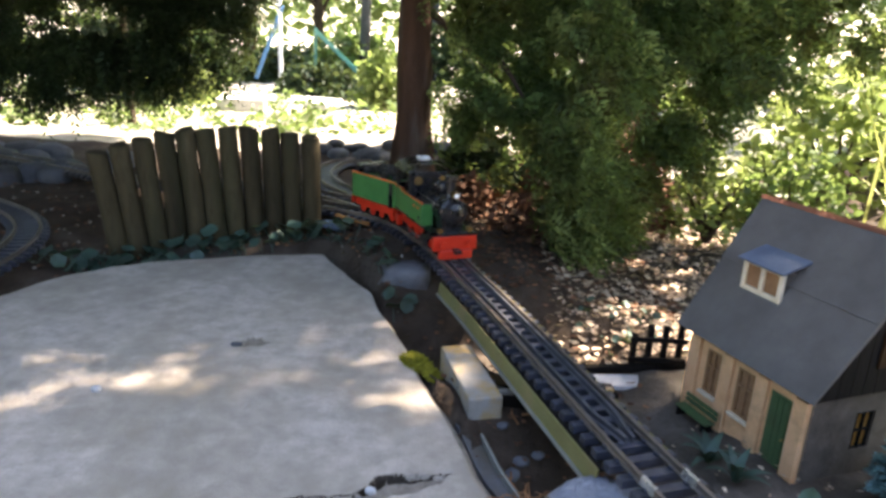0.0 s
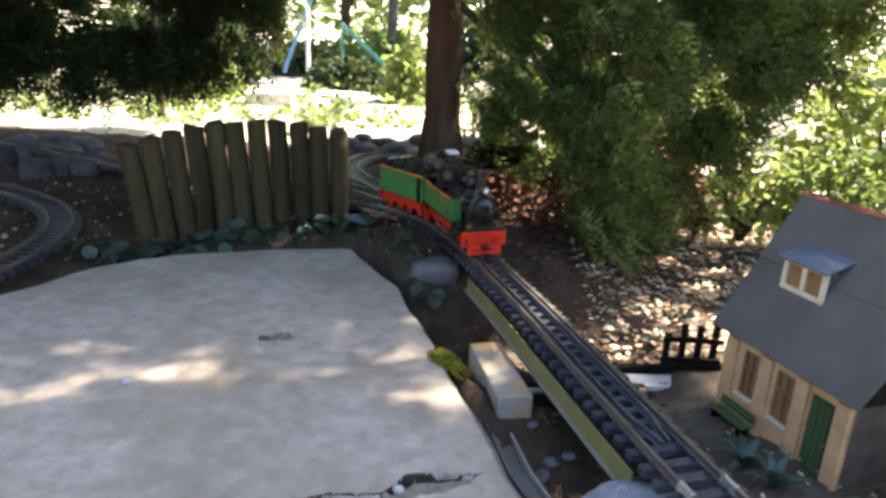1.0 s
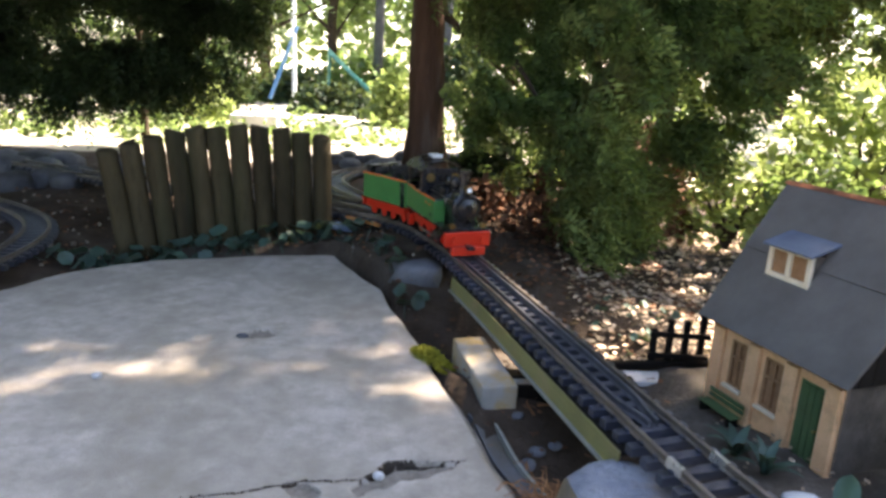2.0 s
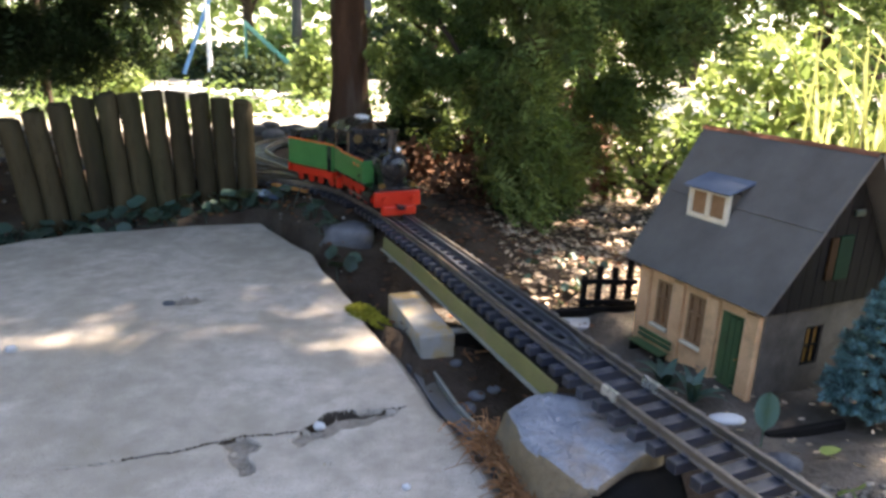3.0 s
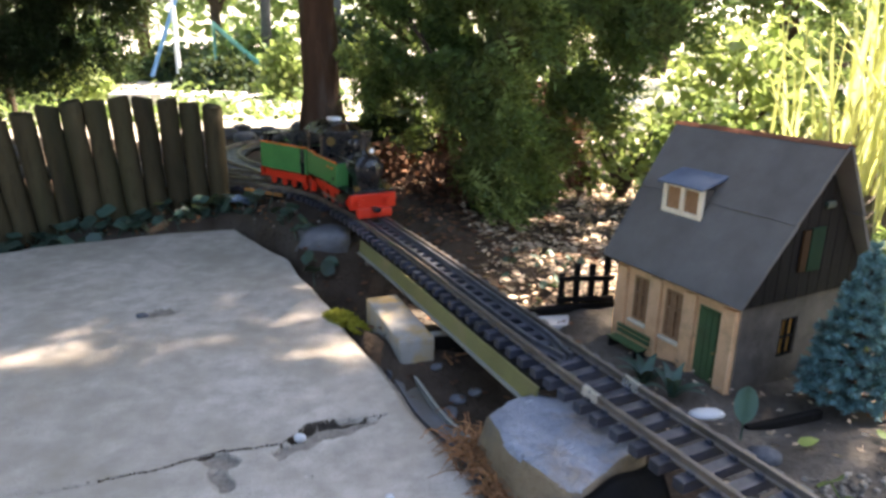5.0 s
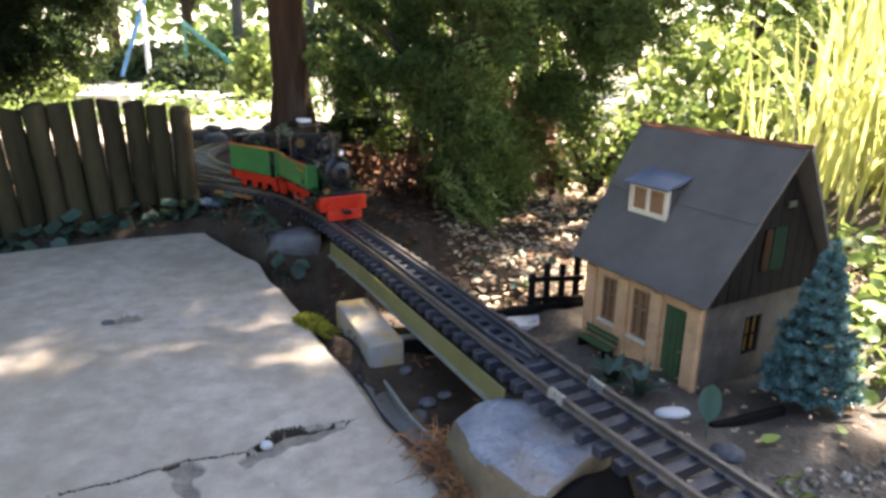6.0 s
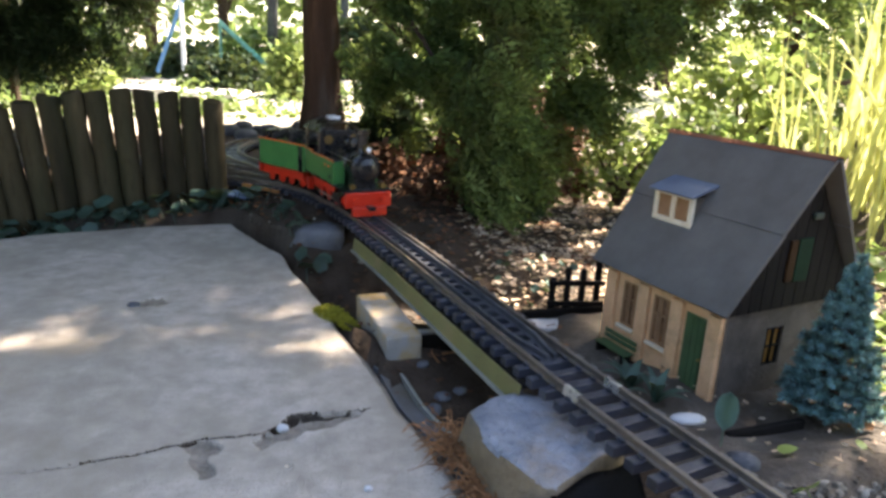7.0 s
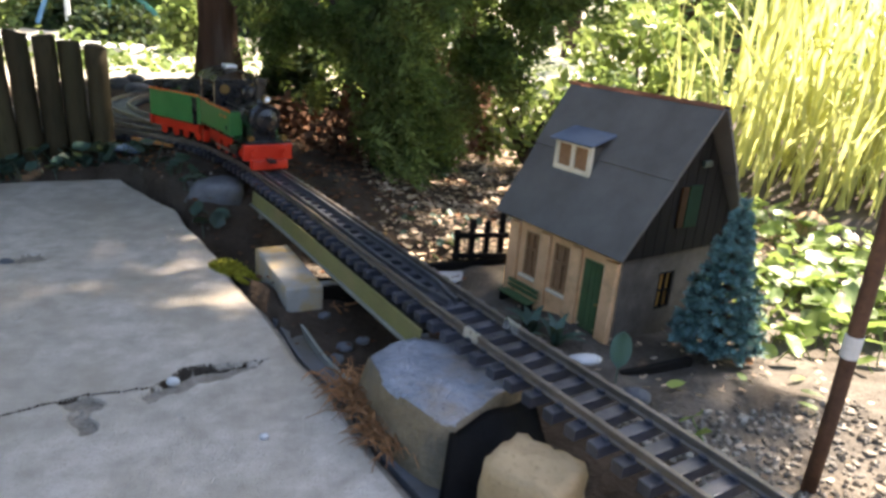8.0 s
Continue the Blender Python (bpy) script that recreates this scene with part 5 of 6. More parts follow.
for x, y in ((-0.62, 4.6), (-1.9, 5.2), (-0.2, 5.4)):
    bm = rod(bmesh.new(), [(0, 0, -0.05), (0.02, 0.01, 0.9), (-0.01, 0.02, 2.6)], [0.035, 0.03, 0.022], 10)
    root = empty("slender_tree", pose(x, y, 0.03))
    part("trunk", bm, STONE_GREY, root, smooth=True)
    p = rng.normal(0, 1, (500, 3)) * np.array([0.45, 0.4, 0.45]) + np.array([0, 0, 1.9])
    part("crown", quad_mesh("crown", leaf_quads(p, 0.08), BROADLEAF), BROADLEAF, root)
    tagged(root, "slender pale-barked tree in the sunny yard", "tree")

# woods that close the view all round
p = np.stack([rng.uniform(-14, 14, 20000), rng.uniform(8.5, 12, 20000), rng.gamma(2.0, 1.2, 20000)], 1)
q = np.stack([rng.uniform(5.5, 9, 5000), rng.uniform(-2, 9, 5000), rng.gamma(2.0, 0.9, 5000)], 1)
r_ = np.stack([rng.uniform(-11, -7, 12000), rng.uniform(-2, 9, 12000), rng.gamma(2.0, 1.2, 12000)], 1)
tagged(new("far_woods", quad_mesh("far_woods", leaf_quads(np.concatenate([p, q, r_]), 0.22, 0.32), BROADLEAF)), "dense green woods closing the far side of the yard", "woods", kind="stuff")


def bush(at, size, count, leaf, mat, label, name="bush"):
    root = empty(name, pose(*at))
    for k in range(6):
        a = k * 1.05
        bm = bmesh.new()
        limb(bm, (0, 0, -0.02), (size[0] * 0.6 * math.cos(a), size[1] * 0.6 * math.sin(a), size[2] * 0.7), 0.008, 0.0, 5)
        part("stem", bm, TWIG, root)
    p = unit(rng.normal(size=(count, 3))) * rng.uniform(0.3, 1, (count, 1)) ** 0.5 * np.array(size)
    p[:, 2] = np.abs(p[:, 2])
    part("foliage", quad_mesh("foliage", leaf_quads(p, leaf), mat), mat, root)
    return tagged(root, label, "bush")


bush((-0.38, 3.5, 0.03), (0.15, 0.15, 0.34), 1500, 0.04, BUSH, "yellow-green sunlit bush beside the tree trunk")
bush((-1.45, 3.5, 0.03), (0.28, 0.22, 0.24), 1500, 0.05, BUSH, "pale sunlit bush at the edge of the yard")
bush((0.07, 1.68, 0.05), (0.12, 0.08, 0.20), 900, 0.035, NEEDLE_SHADE, "dark undergrowth beside the tree trunk")
bush((0.26, 1.72, 0.03), (0.16, 0.10, 0.15), 700, 0.035, DRY, "reddish brown dry undergrowth behind the railway bridge")
bush((0.75, 2.75, 0.05), (0.35, 0.22, 0.35), 1100, 0.05, BROADLEAF, "leafy green bush behind the conifer branches")
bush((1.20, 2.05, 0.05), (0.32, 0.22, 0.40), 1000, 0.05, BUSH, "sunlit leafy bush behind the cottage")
bush((0.55, 2.45, 0.02), (0.30, 0.2, 0.22), 1200, 0.045, DRY, "dry brown shrub behind the railway bridge")
bush((1.95, 2.4, 0.05), (0.5, 0.35, 0.8), 1700, 0.06, BROADLEAF, "tall leafy bush behind the reeds")

for k in range(9):
    x = -4.4 + 0.62 * k
    bush((x, 5.0 + 0.35 * math.sin(3 * k), 0.03), (0.42, 0.30, 0.42 + 0.16 * math.sin(2.1 * k)), 1500, 0.075, NEEDLE_SHADE if k % 2 else BROADLEAF, "dark leafy hedge bush along the far side of the yard" if k % 2 else "leafy hedge bush along the far side of the yard")

bush((-0.82, 4.15, 0.03), (0.30, 0.16, 0.24), 1400, 0.045, NEEDLE_SHADE, "low dark shrub at the back of the sunlit yard")
bush((-0.42, 4.05, 0.03), (0.22, 0.16, 0.20), 1100, 0.045, NEEDLE_SHADE, "low dark shrub at the back of the sunlit yard")
bush((-1.85, 3.9, 0.03), (0.30, 0.16, 0.34), 1500, 0.045, NEEDLE_SHADE, "dark shrub beside the pale sunlit bush")
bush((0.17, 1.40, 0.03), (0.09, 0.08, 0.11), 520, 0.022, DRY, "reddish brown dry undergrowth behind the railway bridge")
bush((0.31, 1.33, 0.02), (0.09, 0.07, 0.10), 420, 0.022, NEEDLE_SHADE, "dark low undergrowth behind the railway bridge")
bush((0.05, 1.52, 0.05), (0.09, 0.07, 0.10), 420, 0.022, DRY, "reddish brown dry undergrowth beside the tree trunk")
bush((0.44, 1.56, 0.03), (0.13, 0.08, 0.16), 700, 0.024, DRY, "reddish brown dry undergrowth behind the railway bridge")
bush((0.62, 1.52, 0.03), (0.13, 0.08, 0.20), 700, 0.026, BUSH, "small sunlit shrub behind the cottage")
bush((0.80, 1.50, 0.03), (0.14, 0.09, 0.24), 800, 0.028, BROADLEAF, "small leafy shrub behind the cottage")

# unseen bushes added behind the camera to hold off low sky light
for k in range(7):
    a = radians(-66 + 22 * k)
    bush((2.5 * math.sin(a), -0.3 - 2.1 * math.cos(a), 0.0), (0.55, 0.45, 1.25), 3000, 0.11, NEEDLE_SHADE, "unseen hedge bush added behind the camera to cut low sky light")
# two more, added out of view on the left to darken that side
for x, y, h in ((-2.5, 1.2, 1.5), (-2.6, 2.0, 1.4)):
    bush((x, y, 0.0), (0.45, 0.5, h), 2600, 0.08, NEEDLE_SHADE, "unseen hedge bush added to block sky light from the left")

# ---- yard things ----
bm = bmesh.new()
box(bm, (0.22, 0.16, 0.14), (0, 0, 0.05), 0.006)
tagged(new("masonry_block", to_mesh("masonry_block", bm, PALE_BLOCK)), "pale grey masonry block in the sunlit yard", "block").matrix_world = pose(-1.02, 3.25, 0.0, 0, 0, 12)
bm = bmesh.new()
box(bm, (0.42, 0.3, 0.06), (0, 0, 0.03), 0.012)
tagged(new("low_wall", to_mesh("low_wall", bm, PALE_BLOCK)), "low whitish wall in the sunlit yard", "wall").matrix_world = pose(-0.86, 3.75, 0.02, 0, 0, -8)


def swing():
    root = empty("play_frame", pose(-1.12, 4.4, 0.03))
    part("pole", rod(bmesh.new(), [(0, 0, -0.05), (0.0, 0, 1.6)], 0.014, 10), WHITE_PAINT, root, "white upright pole")
    part("brace", rod(bmesh.new(), [(-0.16, 0, 0.10), (0.02, 0, 0.55)], 0.012, 10), BLUE_PIPE, root, "blue slanting brace")
    # added turquoise shape for cyan light on the edges of foliage
    slide = bmesh.new()
    sweep(slide, [(0.22, 0.0, 0.40), (0.36, 0.02, 0.27), (0.46, 0.03, 0.18), (0.56, 0.04, 0.11)], [(-0.05, 0.03), (-0.05, 0), (0.05, 0), (0.05, 0.03), (0.045, 0.03), (0.045, 0.006), (-0.045, 0.006), (-0.045, 0.03)])
    part("slide", slide, TEAL, root, "turquoise strip standing for cyan light on foliage edges")
    part("post", rod(bmesh.new(), [(0.22, 0.02, -0.05), (0.22, 0.02, 0.42)], 0.010, 8), TEAL, root)
    return tagged(root, "play frame with white pole and added turquoise strip in the yard", "play frame")


swing()
p = np.stack([rng.uniform(-3, 1.5, 9000), rng.uniform(2.9, 3.4, 9000) + rng.normal(0, 0.25, 9000), np.full(9000, 0.02)], 1)
n = len(p)
lean = np.stack([rng.normal(0, 0.3, n), rng.normal(0, 0.3, n), np.ones(n)], 1) * rng.uniform(0.02, 0.06, (n, 1))
side = unit(np.stack([rng.normal(size=n), rng.normal(size=n), np.zeros(n)], 1)) * 0.004
c_ = np.stack([rng.uniform(-3.2, 0.6, 260), 2.35 + rng.gamma(1.6, 0.45, 260)], 1)
p2 = np.repeat(c_, 16, 0) + rng.normal(0, 0.035, (260 * 16, 2))
p2 = np.concatenate([p2, rng.gamma(1.5, 0.018, (len(p2), 1)) + ground_z(p2[:, 0], p2[:, 1])[:, None]], 1)
tagged(new("yard_weeds", quad_mesh("yard_weeds", leaf_quads(p2, 0.035), BROADLEAF)), "low leafy weeds scattered over the sunlit yard", "weeds", kind="stuff")
tagged(new("grass", quad_mesh("grass", np.stack([p - side, p + side, p + lean + side * 0.2, p + lean - side * 0.2], 1), GRASS)), "strip of sunlit grass in the yard", "grass", kind="stuff")

# ---- plants ----


def blade_mesh(length, width, bend, name="blade", mat=REED):
    bm = bmesh.new()
    rows = []
    for k in range(9):
        t = k / 8
        w = width * (1 - t ** 2.2) * (0.6 + 0.4 * min(1, 4 * t)) + 0.0004
        x = bend * length * t ** 2.3
        z = length * (t - 0.35 * abs(bend) * t ** 3)
        rows.append([bm.verts.new((x, -w, z + w * 0.3)), bm.verts.new((x, 0, z)), bm.verts.new((x, w, z + w * 0.3))])
    for a, b in zip(rows, rows[1:]):
        bm.faces.new((a[0], a[1], b[1], b[0]))
        bm.faces.new((a[1], a[2], b[2], b[1]))
    return to_mesh(name, bm, mat, True)


REED_MESHES = [blade_mesh(l, w, b) for l, w, b in ((0.75, 0.007, 0.15), (0.65, 0.009, 0.35), (0.85, 0.008, 0.25), (0.55, 0.008, 0.7), (0.7, 0.006, 0.05), (0.45, 0.007, 0.5))]


def reeds(at, count, spread, scale, label):
    root = empty("reed_clump", pose(*at))
    for k in range(count):
        o = part("blade", REED_MESHES[k % 6], REED, root)
        s = scale * rng.uniform(0.7, 1.15)
        o.matrix_local = pose(rng.normal(0, spread), rng.normal(0, spread), -0.01, rng.normal(0, 7), rng.normal(0, 7), rng.uniform(0, 360)) @ Matrix.Diagonal((s, s, s, 1))
    return tagged(root, label, "reed", group="reeds behind the cottage")


for x, y, c, s in ((1.28, 1.45, 46, 0.95), (1.50, 1.35, 46, 1.0), (1.42, 1.65, 40, 1.1), (1.72, 1.5, 40, 1.0), (1.14, 1.28, 34, 0.6), (1.30, 1.18, 40, 0.55), (1.48, 1.15, 40, 0.7), (1.08, 1.45, 34, 0.65), (1.60, 1.28, 40, 0.9)):
    reeds((x, y, float(ground_z(x, y))), c, 0.07, s, "tall yellow-green reeds in bright sun")


def round_leaf(name, r, mat, lobes=0.12, stem=0.03, long=1.0):
    """A cupped leaf on a short stem."""
    bm = bmesh.new()
    c = bm.verts.new((0, 0, stem))
    ring, outer = [], []
    n = 14
    for k in range(n):
        a = 2 * math.pi * k / n
        q = r * (1 + lobes * math.cos(5 * a))
        ring.append(bm.verts.new((0.5 * q * math.cos(a) * long, 0.5 * q * math.sin(a), stem + 0.05 * r)))
        outer.append(bm.verts.new((q * math.cos(a) * long, q * math.sin(a), stem + 0.12 * r * (1 + math.sin(3 * a)))))
    for k in range(n):
        bm.faces.new((c, ring[k], ring[(k + 1) % n]))
        bm.faces.new((ring[k], outer[k], outer[(k + 1) % n], ring[(k + 1) % n]))
    rod(bm, [(0, 0, stem), (0.1 * r, 0, stem * 0.5), (0, 0, -0.01)], r * 0.05 + 0.0004, 5, cap=False)
    return to_mesh(name, bm, mat, True)


NAST_MESHES = [round_leaf("leaf", r, NAST, lb, st) for r, lb, st in ((0.017, 0.06, 0.03), (0.021, 0.05, 0.04), (0.013, 0.08, 0.022), (0.019, 0.07, 0.05))]
LIGHT_MESHES = [round_leaf("leaf", r, LIGHTLEAF, lb, st, lg) for r, lb, st, lg in ((0.022, 0.05, 0.05, 1.4), (0.028, 0.08, 0.07, 1.2), (0.018, 0.05, 0.035, 1.6), (0.025, 0.1, 0.09, 1.3))]


def leafy_plant(name, at, meshes, count, spread, label, category, tilt=28, group="", scale=1.0):
    root = empty(name, pose(*at))
    for k in range(count):
        x, y = rng.normal(0, spread[0]), rng.normal(0, spread[1])
        z = float(ground_z(at[0] + x, at[1] + y)) - at[2]
        o = part("leaf", meshes[k % len(meshes)], None, root)
        s = rng.uniform(0.7, 1.25) * scale
        o.matrix_local = pose(x, y, z, rng.normal(0, tilt), rng.normal(0, tilt), rng.uniform(0, 360)) @ Matrix.Diagonal((s, s, s, 1))
    return tagged(root, label, category, group)


for k in range(9):
    f = k / 8
    x, y = -0.70 + 0.43 * f, 1.20 + 0.145 * f
    leafy_plant("ground_ivy", (x, y, float(ground_z(x, y))), NAST_MESHES, 17, (0.026, 0.018), "blue-green round-leaved plant at the foot of the log fence", "ground plant", group="plants along the fence", scale=0.72)
for x, y, c in ((-0.21, 1.32, 8), (-0.16, 1.23, 8), (-0.12, 1.14, 6), (-0.07, 1.05, 5), (-0.76, 1.20, 5)):
    leafy_plant("ground_ivy", (x, y, float(ground_z(x, y))), NAST_MESHES, c, (0.022, 0.025), "blue-green leafy plant between slab and track", "ground plant", group="plants along the slab edge", scale=0.7)
for x, y, c in ((0.70, 0.66, 44), (0.80, 0.75, 60), (0.92, 0.85, 60), (0.74, 0.82, 40), (1.02, 0.95, 60), (0.86, 0.62, 46), (0.95, 1.1, 50), (0.98, 0.74, 50)):
    leafy_plant("broadleaf_plant", (x, y, float(ground_z(x, y))), LIGHT_MESHES, c, (0.055, 0.055), "low plant with yellow-green broad leaves in sun", "garden plant", group="sunny plants beside the cottage", scale=0.5)
for x, y, c in ((0.31, 1.02, 14), (0.36, 1.10, 12), (0.27, 1.10, 8)):
    leafy_plant("woodland_plant", (x, y, float(ground_z(x, y))), NAST_MESHES, c, (0.02, 0.02), "small pale leafy plant in dappled sun behind the bridge", "garden plant", group="plants behind the bridge", scale=0.36)
leafy_plant("seedling", (0.262, 0.372, 0.05), LIGHT_MESHES[2:3], 3, (0.006, 0.006), "tiny green weed between the sleepers", "weed", scale=0.3)
leafy_plant("seedling", (0.165, 0.335, -0.02), LIGHT_MESHES[:1], 4, (0.008, 0.008), "small green weed beside the black liner", "weed", 45, scale=0.35)
leafy_plant("seedling", (0.395, 0.385, 0.0), LIGHT_MESHES[1:2], 2, (0.012, 0.01), "small green weed on the gravel", "weed", scale=0.35)


bm = bmesh.new()
rows = []
for k in range(21):
    t = k / 20
    w = 0.0008 if t < 0.45 else 0.0008 + 0.0125 * math.sqrt(max(0.0, 1 - ((t - 0.72) / 0.28) ** 2))
    rows.append([bm.verts.new((0.006 * t, -w, 0.075 * t)), bm.verts.new((0.006 * t + 0.003, 0, 0.075 * t)), bm.verts.new((0.006 * t, w, 0.075 * t))])
for a, b in zip(rows, rows[1:]):
    bm.faces.new((a[0], a[1], b[1], b[0]))
    bm.faces.new((a[1], a[2], b[2], b[1]))
bmesh.ops.solidify(bm, geom=bm.faces[:], thickness=0.0008)
root = empty("leaf_plant", pose(0.378, 0.528, -0.026, 0, 0, 60) @ Matrix.Diagonal((0.82, 0.82, 0.92, 1)))
part("leaf", bm, PALE_LEAF, root, smooth=True)
tagged(root, "single upright rounded blue-green leaf beside the track", "garden plant")


def succulent(at, count, h, label):
    root = empty("succulent_plant", pose(*at))
    me = blade_mesh(h, 0.006, 0.5, "leaf", NAST)
    for k in range(count):
        o = part("leaf", me, NAST, root)
        o.matrix_local = pose(0, 0, 0, 0, rng.uniform(5, 45), 360 * k / count + rng.normal(0, 10))
    return tagged(root, label, "garden plant")


succulent((0.335, 0.668, -0.025), 9, 0.050, "blue-green succulent with narrow leaves by the cottage door")
succulent((0.350, 0.625, -0.02), 8, 0.045, "blue-green succulent with narrow leaves by the cottage door")


def spruce(at, h, r):
    """Tiers of upturned shoots, each a dense brush of needles."""
    root = empty("dwarf_spruce", pose(*at))
    part("trunk", rod(bmesh.new(), [(0, 0, -0.02), (0, 0, h * 0.5), (0, 0, h * 0.95)], [0.007, 0.005, 0.0015], 8), TWIG, root)
    c, d = [], []

    def brush(a, b, thick, count):
        a, b = Vector(a), Vector(b)
        way = (b - a).normalized()
        for _ in range(count):
            f = rng.uniform(0, 1) ** 0.8
            out = Vector(rng.normal(0, 1, 3))
            out = (out - way * out.dot(way)).normalized()
            c.append(a.lerp(b, f))
            d.append((way * 0.8 + out) * thick * (1.1 - 0.35 * f))

    tiers = 10
    for k in range(tiers):
        t = k / (tiers - 1)
        z = 0.025 + (h - 0.045) * t
        rad = r * (1 - t) ** 0.9 + 0.009
        arms = int(10 - 5 * t)
        bm = bmesh.new()
        for a in range(arms):
            ang = 2 * math.pi * (a + 0.5 * (k % 2) + rng.uniform(-0.15, 0.15)) / arms
            rr_ = rad * rng.uniform(0.8, 1.12)
            u = Vector((math.cos(ang), math.sin(ang), 0))
            tip = u * rr_ + Vector((0, 0, z + 0.22 * rr_))
            rod(bm, [(0, 0, z), u * rr_ * 0.5 + Vector((0, 0, z)), tip], [0.0022, 0.0017, 0.0010], 5)
            brush(u * rr_ * 0.35 + Vector((0, 0, z)), tip, 0.0085, int(60 + 1400 * rr_))
            side = Vector((-u.y, u.x, 0.15))
            for sgn in (-1, 1):
                q = u * rr_ * 0.55 + Vector((0, 0, z + 0.05 * rr_))
                brush(q, q + u * rr_ * 0.25 + side * sgn * rr_ * 0.34, 0.0075, int(30 + 700 * rr_))
        part("branch", bm, TWIG, root)
    brush((0, 0, h - 0.035), (0, 0, h), 0.009, 150)
    c, d = np.array(c), np.array(d)
    s = unit(np.cross(d, rng.normal(size=d.shape))) * 0.0009
    part("needles", quad_mesh("needles", np.stack([c - s, c + s, c + d + s * 0.4, c + d - s * 0.4], 1), SPRUCE), SPRUCE, root)
    return tagged(root, "small blue-green dwarf spruce beside the cottage gable", "dwarf spruce")


spruce((0.545, 0.602, -0.035), 0.200, 0.045)

stone("boulder", (0.036, 0.034, 0.034), (1.06, 1.05, float(ground_z(1.06, 1.05)) + 0.018), STONE_TAN, "rounded brown stone among the sunny plants", seed=21, rough=0.08)
stone("boulder", (0.017, 0.012, 0.010), (0.375, 0.484, float(ground_z(0.373, 0.486)) + 0.004), STONE_GREY, "small dark blue-grey stone beside the track", seed=22, yaw=-20)
# dark strip laid in place of a black shadow line on the soil
bm = box(bmesh.new(), (0.105, 0.008, 0.014), (0, 0, 0), 0.0015)
tagged(new("timber_strip", to_mesh("timber_strip", bm, DARK_WOOD)), "dark strip standing for a shadow gap on the soil before the spruce", "timber").matrix_world = pose(0.453, 0.571, float(ground_z(0.453, 0.571)) + 0.004, 0, 0, 14)

stone("pebble", (0.010, 0.007, 0.004), (0.152, 0.722, float(ground_z(0.152, 0.722)) + 0.004), PALE_BLOCK, "flat white chip of stone under the bridge", "pebble", seed=31)
for k in range(12):      # grey stones and twigs in the gully
    x, y = rng.uniform(0.07, 0.26), rng.uniform(0.55, 0.95)
    r = rng.uniform(0.006, 0.014)
    stone("gully_stone", (r * 1.3, r, r * 0.7), (x, y, float(ground_z(x, y)) + r * 0.2), STONE_GREY, "small grey stone in the gully under the bridge", seed=50 + k, yaw=rng.uniform(0, 180))
for k in range(10):
    x, y, a = rng.uniform(0.07, 0.25), rng.uniform(0.54, 0.72), rng.uniform(0, 6.28)
    l = rng.uniform(0.03, 0.06)
    g = float(ground_z(x, y)) + 0.004
    bm = rod(bmesh.new(), [(0, 0, 0), (l * 0.5, 0.004, 0.003), (l, -0.002, 0.001)], [0.0016, 0.0013, 0.0008], 6)
    tagged(new("dry_twig", to_mesh("dry_twig", bm, STRAW, True)), "dry brown twig lying in the gully", "twig").matrix_world = pose(x, y, g, 0, 0, math.degrees(a))

# ---- litter, gravel, moss, straw ----


def scatter(name, n, area, size, mat, label, category, lift=0.004, flat=0.35):
    x, y = rng.uniform(area[0], area[1], n), rng.uniform(area[2], area[3], n)
    inside = (x < slab_right(y) + 0.01) & (x > slab_left(y) - 0.01) & (y < slab_back(x) + 0.01)
    x, y = x[~inside], y[~inside]
    p = np.stack([x, y, ground_z(x, y) + lift], 1)
    q = leaf_quads(p, size, flat)
    q[:, :, 2] = p[:, None, 2] + (q[:, :, 2] - p[:, None, 2]) * 0.35 + rng.uniform(0, 0.006, (len(p), 1))
    return tagged(new(name, quad_mesh(name, q, mat)), label, category, kind="stuff")


scatter("dry_leaves", 5200, (0.20, 1.0, 0.92, 1.75), 0.017, LITTER, "dry brown fallen leaves behind the bridge and cottage", "fallen leaves")
scatter("dry_leaves", 1600, (0.05, 0.45, 1.10, 1.80), 0.014, DRY, "dark brown fallen leaves and scraps behind the bridge", "fallen leaves")
scatter("dry_leaves", 1300, (-1.2, 0.25, 0.95, 1.75), 0.014, DRY, "dry brown fallen leaves on the soil round the fence", "fallen leaves")
scatter("dry_leaves", 260, (-0.70, -0.15, 1.18, 1.40), 0.013, STRAW, "orange dry leaves along the back edge of the slab", "fallen leaves")
scatter("dry_leaves", 350, (0.0, 0.3, 0.5, 1.0), 0.012, DRY, "dry leaf scraps in the gully", "fallen leaves")
scatter("dry_leaves", 420, (0.30, 0.9, 0.15, 0.8), 0.010, LITTER, "dry leaf scraps on the gravel", "fallen leaves")


def gravel(n, area, size, label):
    x, y = rng.uniform(area[0], area[1], n), rng.uniform(area[2], area[3], n)
    z = ground_z(x, y)
    bm = bmesh.new()
    bmesh.ops.create_icosphere(bm, subdivisions=1, radius=1)
    bv = np.array([v.co[:] for v in bm.verts])
    bf = np.array([[v.index for v in f.verts] for f in bm.faces])
    bm.free()
    sc = size * rng.uniform(0.5, 1.4, (n, 1, 1)) * rng.uniform(0.6, 1.2, (n, 1, 3))
    V = bv[None] * sc * (1 + 0.2 * rng.normal(size=(n, len(bv), 1))) + np.stack([x, y, z + 0.001], 1)[:, None]
    Fc = bf[None] + (np.arange(n) * len(bv))[:, None, None]
    me = bpy.data.meshes.new("gravel")
    me.from_pydata(V.reshape(-1, 3).tolist(), [], Fc.reshape(-1, 3).tolist())
    me.materials.append(GRAVEL)
    return tagged(new("gravel", me), label, "gravel", kind="stuff")


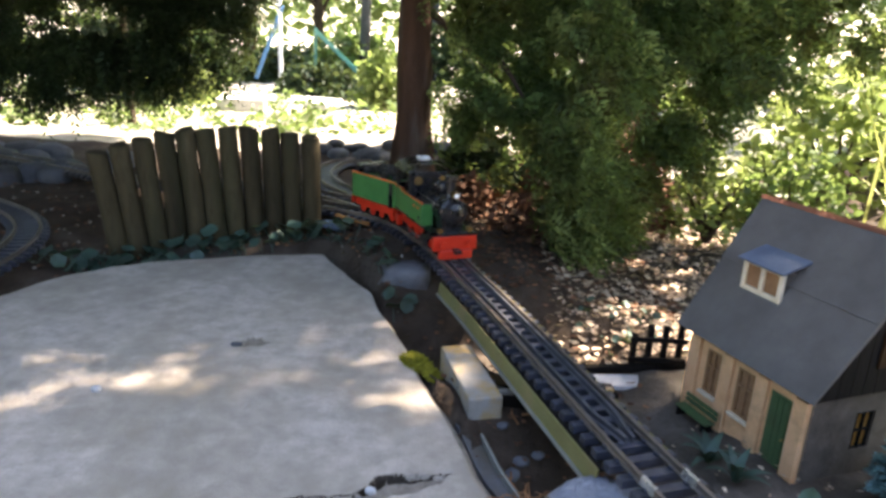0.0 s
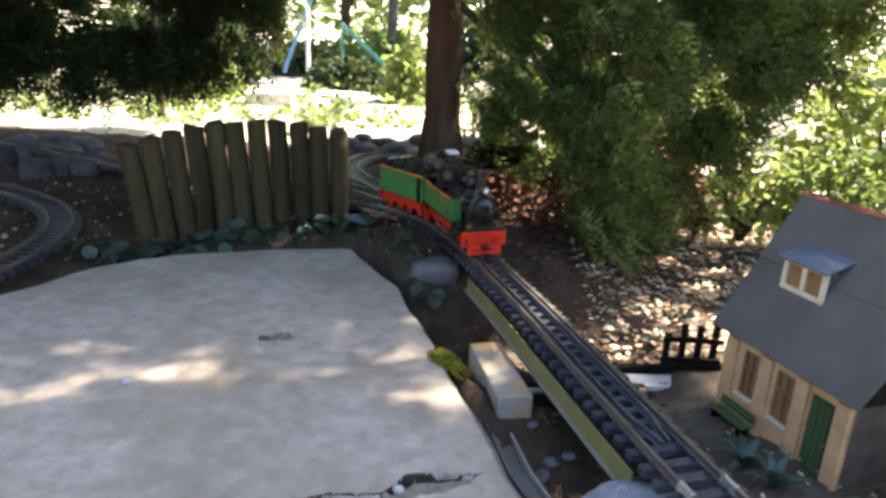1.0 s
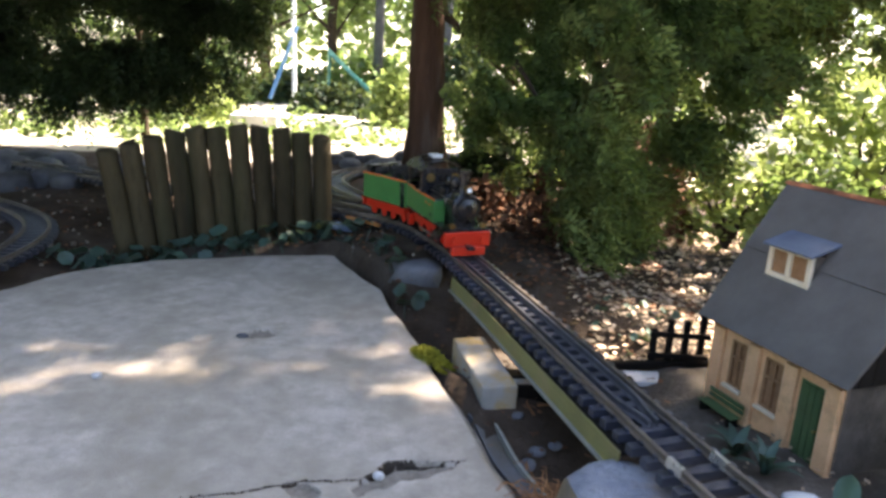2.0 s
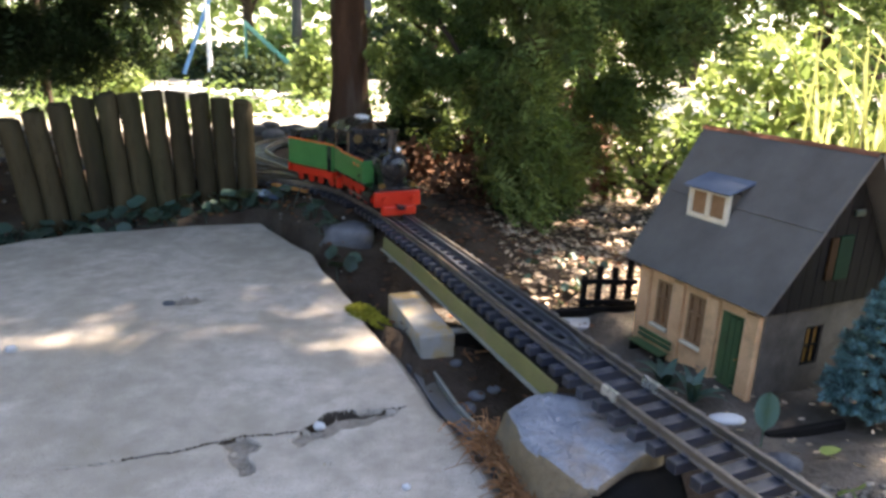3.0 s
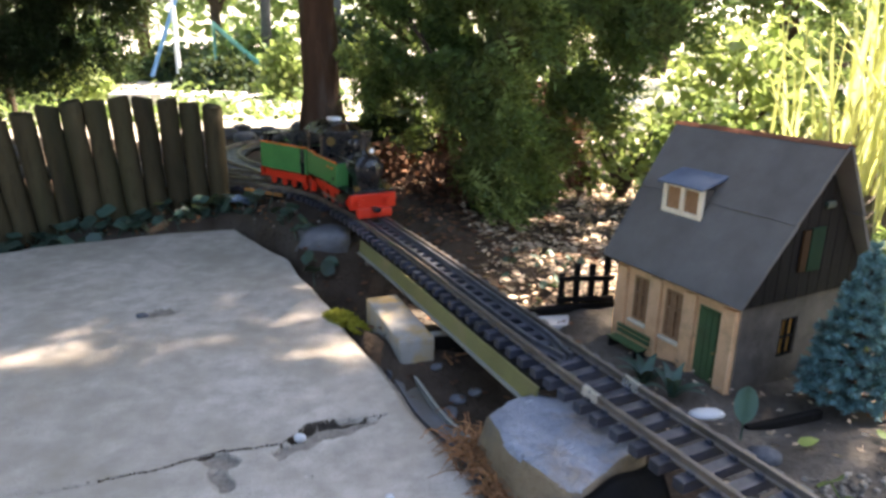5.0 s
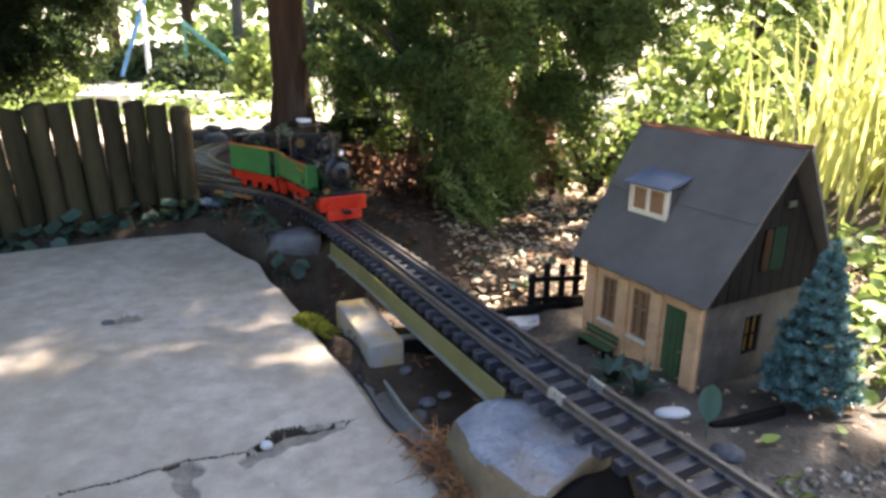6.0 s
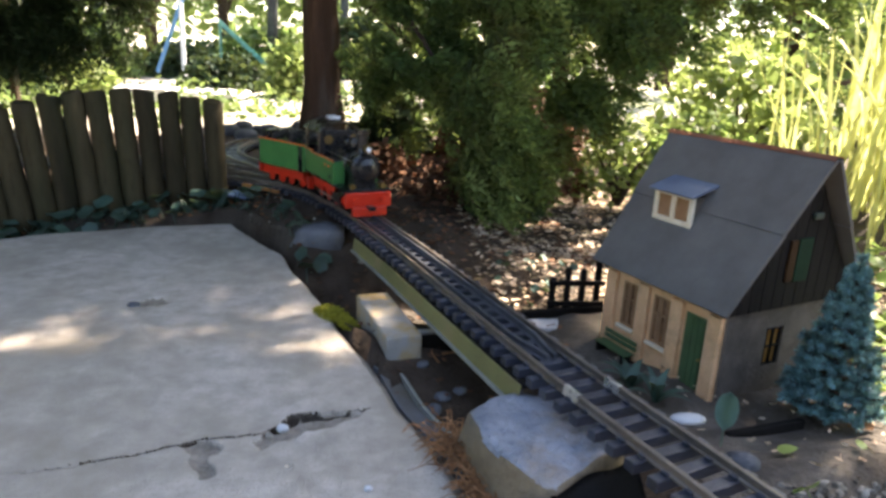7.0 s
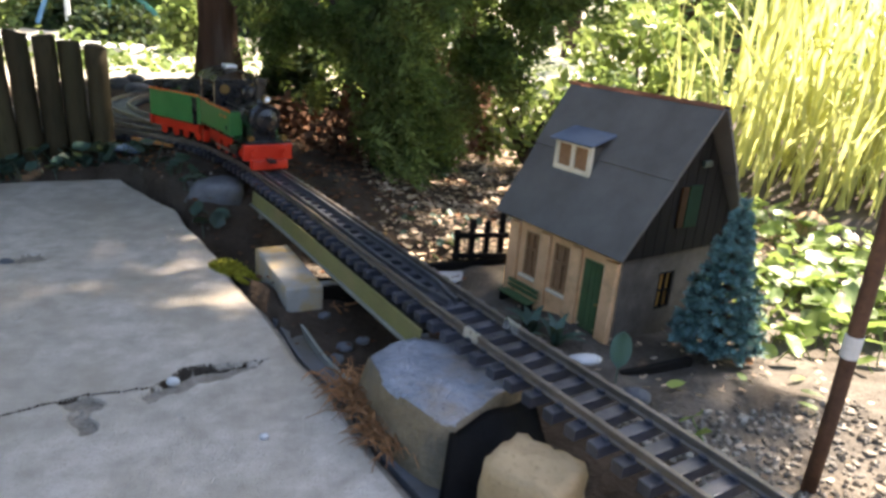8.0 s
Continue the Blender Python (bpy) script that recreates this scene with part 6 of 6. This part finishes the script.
gravel(1500, (0.33, 0.60, 0.12, 0.45), 0.0030, "pale gravel beside the railway track")
gravel(180, (-0.35, 0.05, 1.05, 1.75), 0.0045, "scattered grit between the yard tracks")
gravel(160, (-1.3, -0.7, 1.1, 1.8), 0.005, "scattered grit round the far loop")
for k in range(26):      # stones behind the loop
    x, y = -1.55 + 0.021 * k + rng.normal(0, 0.02), 1.86 + rng.normal(0, 0.10)
    r = rng.uniform(0.022, 0.05)
    stone("bank_stone", (r * 1.3, r, r * 0.8), (x, y, float(ground_z(x, y)) + r * 0.3), STONE_GREY, "grey rounded stone in the shaded bank", seed=k, yaw=rng.uniform(0, 180), square=0.3)
for k in range(16):      # stones at the back of the yard tracks
    x, y = -0.42 + 0.028 * k, 2.13 + rng.normal(0, 0.06)
    r = rng.uniform(0.02, 0.04)
    stone("bank_stone", (r * 1.3, r, r * 0.7), (x, y, float(ground_z(x, y)) + r * 0.2), STONE_GREY, "grey stone edging the shaded yard tracks", seed=40 + k, yaw=rng.uniform(0, 180), square=0.3)
for x, y, rx, ry in ((-0.030, 0.842, 0.022, 0.030), (-0.004, 0.806, 0.012, 0.018)):
    n = 1500
    a = rng.uniform(0, 2 * math.pi, n)
    r = rng.uniform(0, 1, n) ** 0.6
    p = np.stack([x + rx * r * np.cos(a) - 0.3 * ry * r * np.sin(a), y + ry * r * np.sin(a), 0.004 * (1 - r ** 2) - 0.002], 1)
    tagged(new("moss_cushion", quad_mesh("moss_cushion", leaf_quads(p, 0.005, 0.25), MOSS)), "cushion of yellow-green moss at the slab edge", "moss", kind="stuff")
bm = box(bmesh.new(), (0.105, 0.008, 0.006), (0, 0, 0), 0.001)
tagged(new("wood_lath", to_mesh("wood_lath", bm, ORANGE_WOOD)), "orange wooden lath lying beside the yard tracks", "lath").matrix_world = pose(-0.205, 1.385, 0.058, 0, 0, -38)
bm = box(bmesh.new(), (0.06, 0.03, 0.004), (0, 0, 0), 0.001)
tagged(new("plastic_scrap", to_mesh("plastic_scrap", bm, BLUE_SHEET)), "scrap of faded blue plastic at the fence end", "scrap").matrix_world = pose(-0.245, 1.375, 0.045, 12, 0, -30)


def straw_tuft(at, n, spread, label):
    """A tangle of dry roots and straw."""
    bm = bmesh.new()
    for k in range(n):
        a = rng.uniform(0, 2 * math.pi)
        p = Vector((rng.normal(0, spread), rng.normal(0, spread * 1.6), 0.004))
        d = Vector((math.cos(a), math.sin(a), rng.uniform(0.0, 0.9))).normalized()
        l = rng.uniform(0.015, 0.045)
        side = Vector((-d.y, d.x, 0)) * rng.uniform(-0.6, 0.6)
        rod(bm, [p, p + d * l * 0.5 + side * l * 0.3, p + d * l * 0.8 + side * l * 0.9 - Vector((0, 0, l * 0.3))], [0.0007, 0.0006, 0.0003], 4)
    ob = tagged(new("straw_tuft", to_mesh("straw_tuft", bm, STRAW)), label, "dry straw")
    ob.matrix_world = pose(*at, 0, 0, 18)
    return ob


straw_tuft((0.108, 0.500, 0.002), 260, 0.012, "tangle of dry orange straw and roots beside the pier stone")
straw_tuft((0.122, 0.440, -0.002), 170, 0.008, "tangle of dry orange straw and roots beside the pier stone")
for x, y, yaw, l in ((0.42, 0.498, 20, 0.03), (0.548, 0.464, -40, 0.024), (0.497, 0.485, 70, 0.02), (0.57, 0.50, 10, 0.022), (0.539, 0.429, 120, 0.02)):
    root = empty("fallen_leaf", pose(x, y, float(ground_z(x, y)) + 0.006, 0, 0, yaw))
    part("blade", blade_mesh(l, l * 0.22, 0.2, "leaf", LIGHTLEAF), LIGHTLEAF, root).matrix_local = pose(0, 0, 0, 0, 82, 0)
    tagged(root, "pale yellow-green fallen leaf on the gravel", "fallen leaf")
for x, y, yaw, l in ((0.548, 0.562, 30, 0.030), (0.562, 0.555, 80, 0.022)):
    root = empty("fallen_leaf", pose(x, y, float(ground_z(x, y)) + 0.006, 0, 0, yaw))
    part("blade", blade_mesh(l, l * 0.3, 0.5, "leaf", STRAW), STRAW, root).matrix_local = pose(0, 0, 0, 0, 60, 0)
    tagged(root, "curled orange dry leaf on the soil", "fallen leaf")
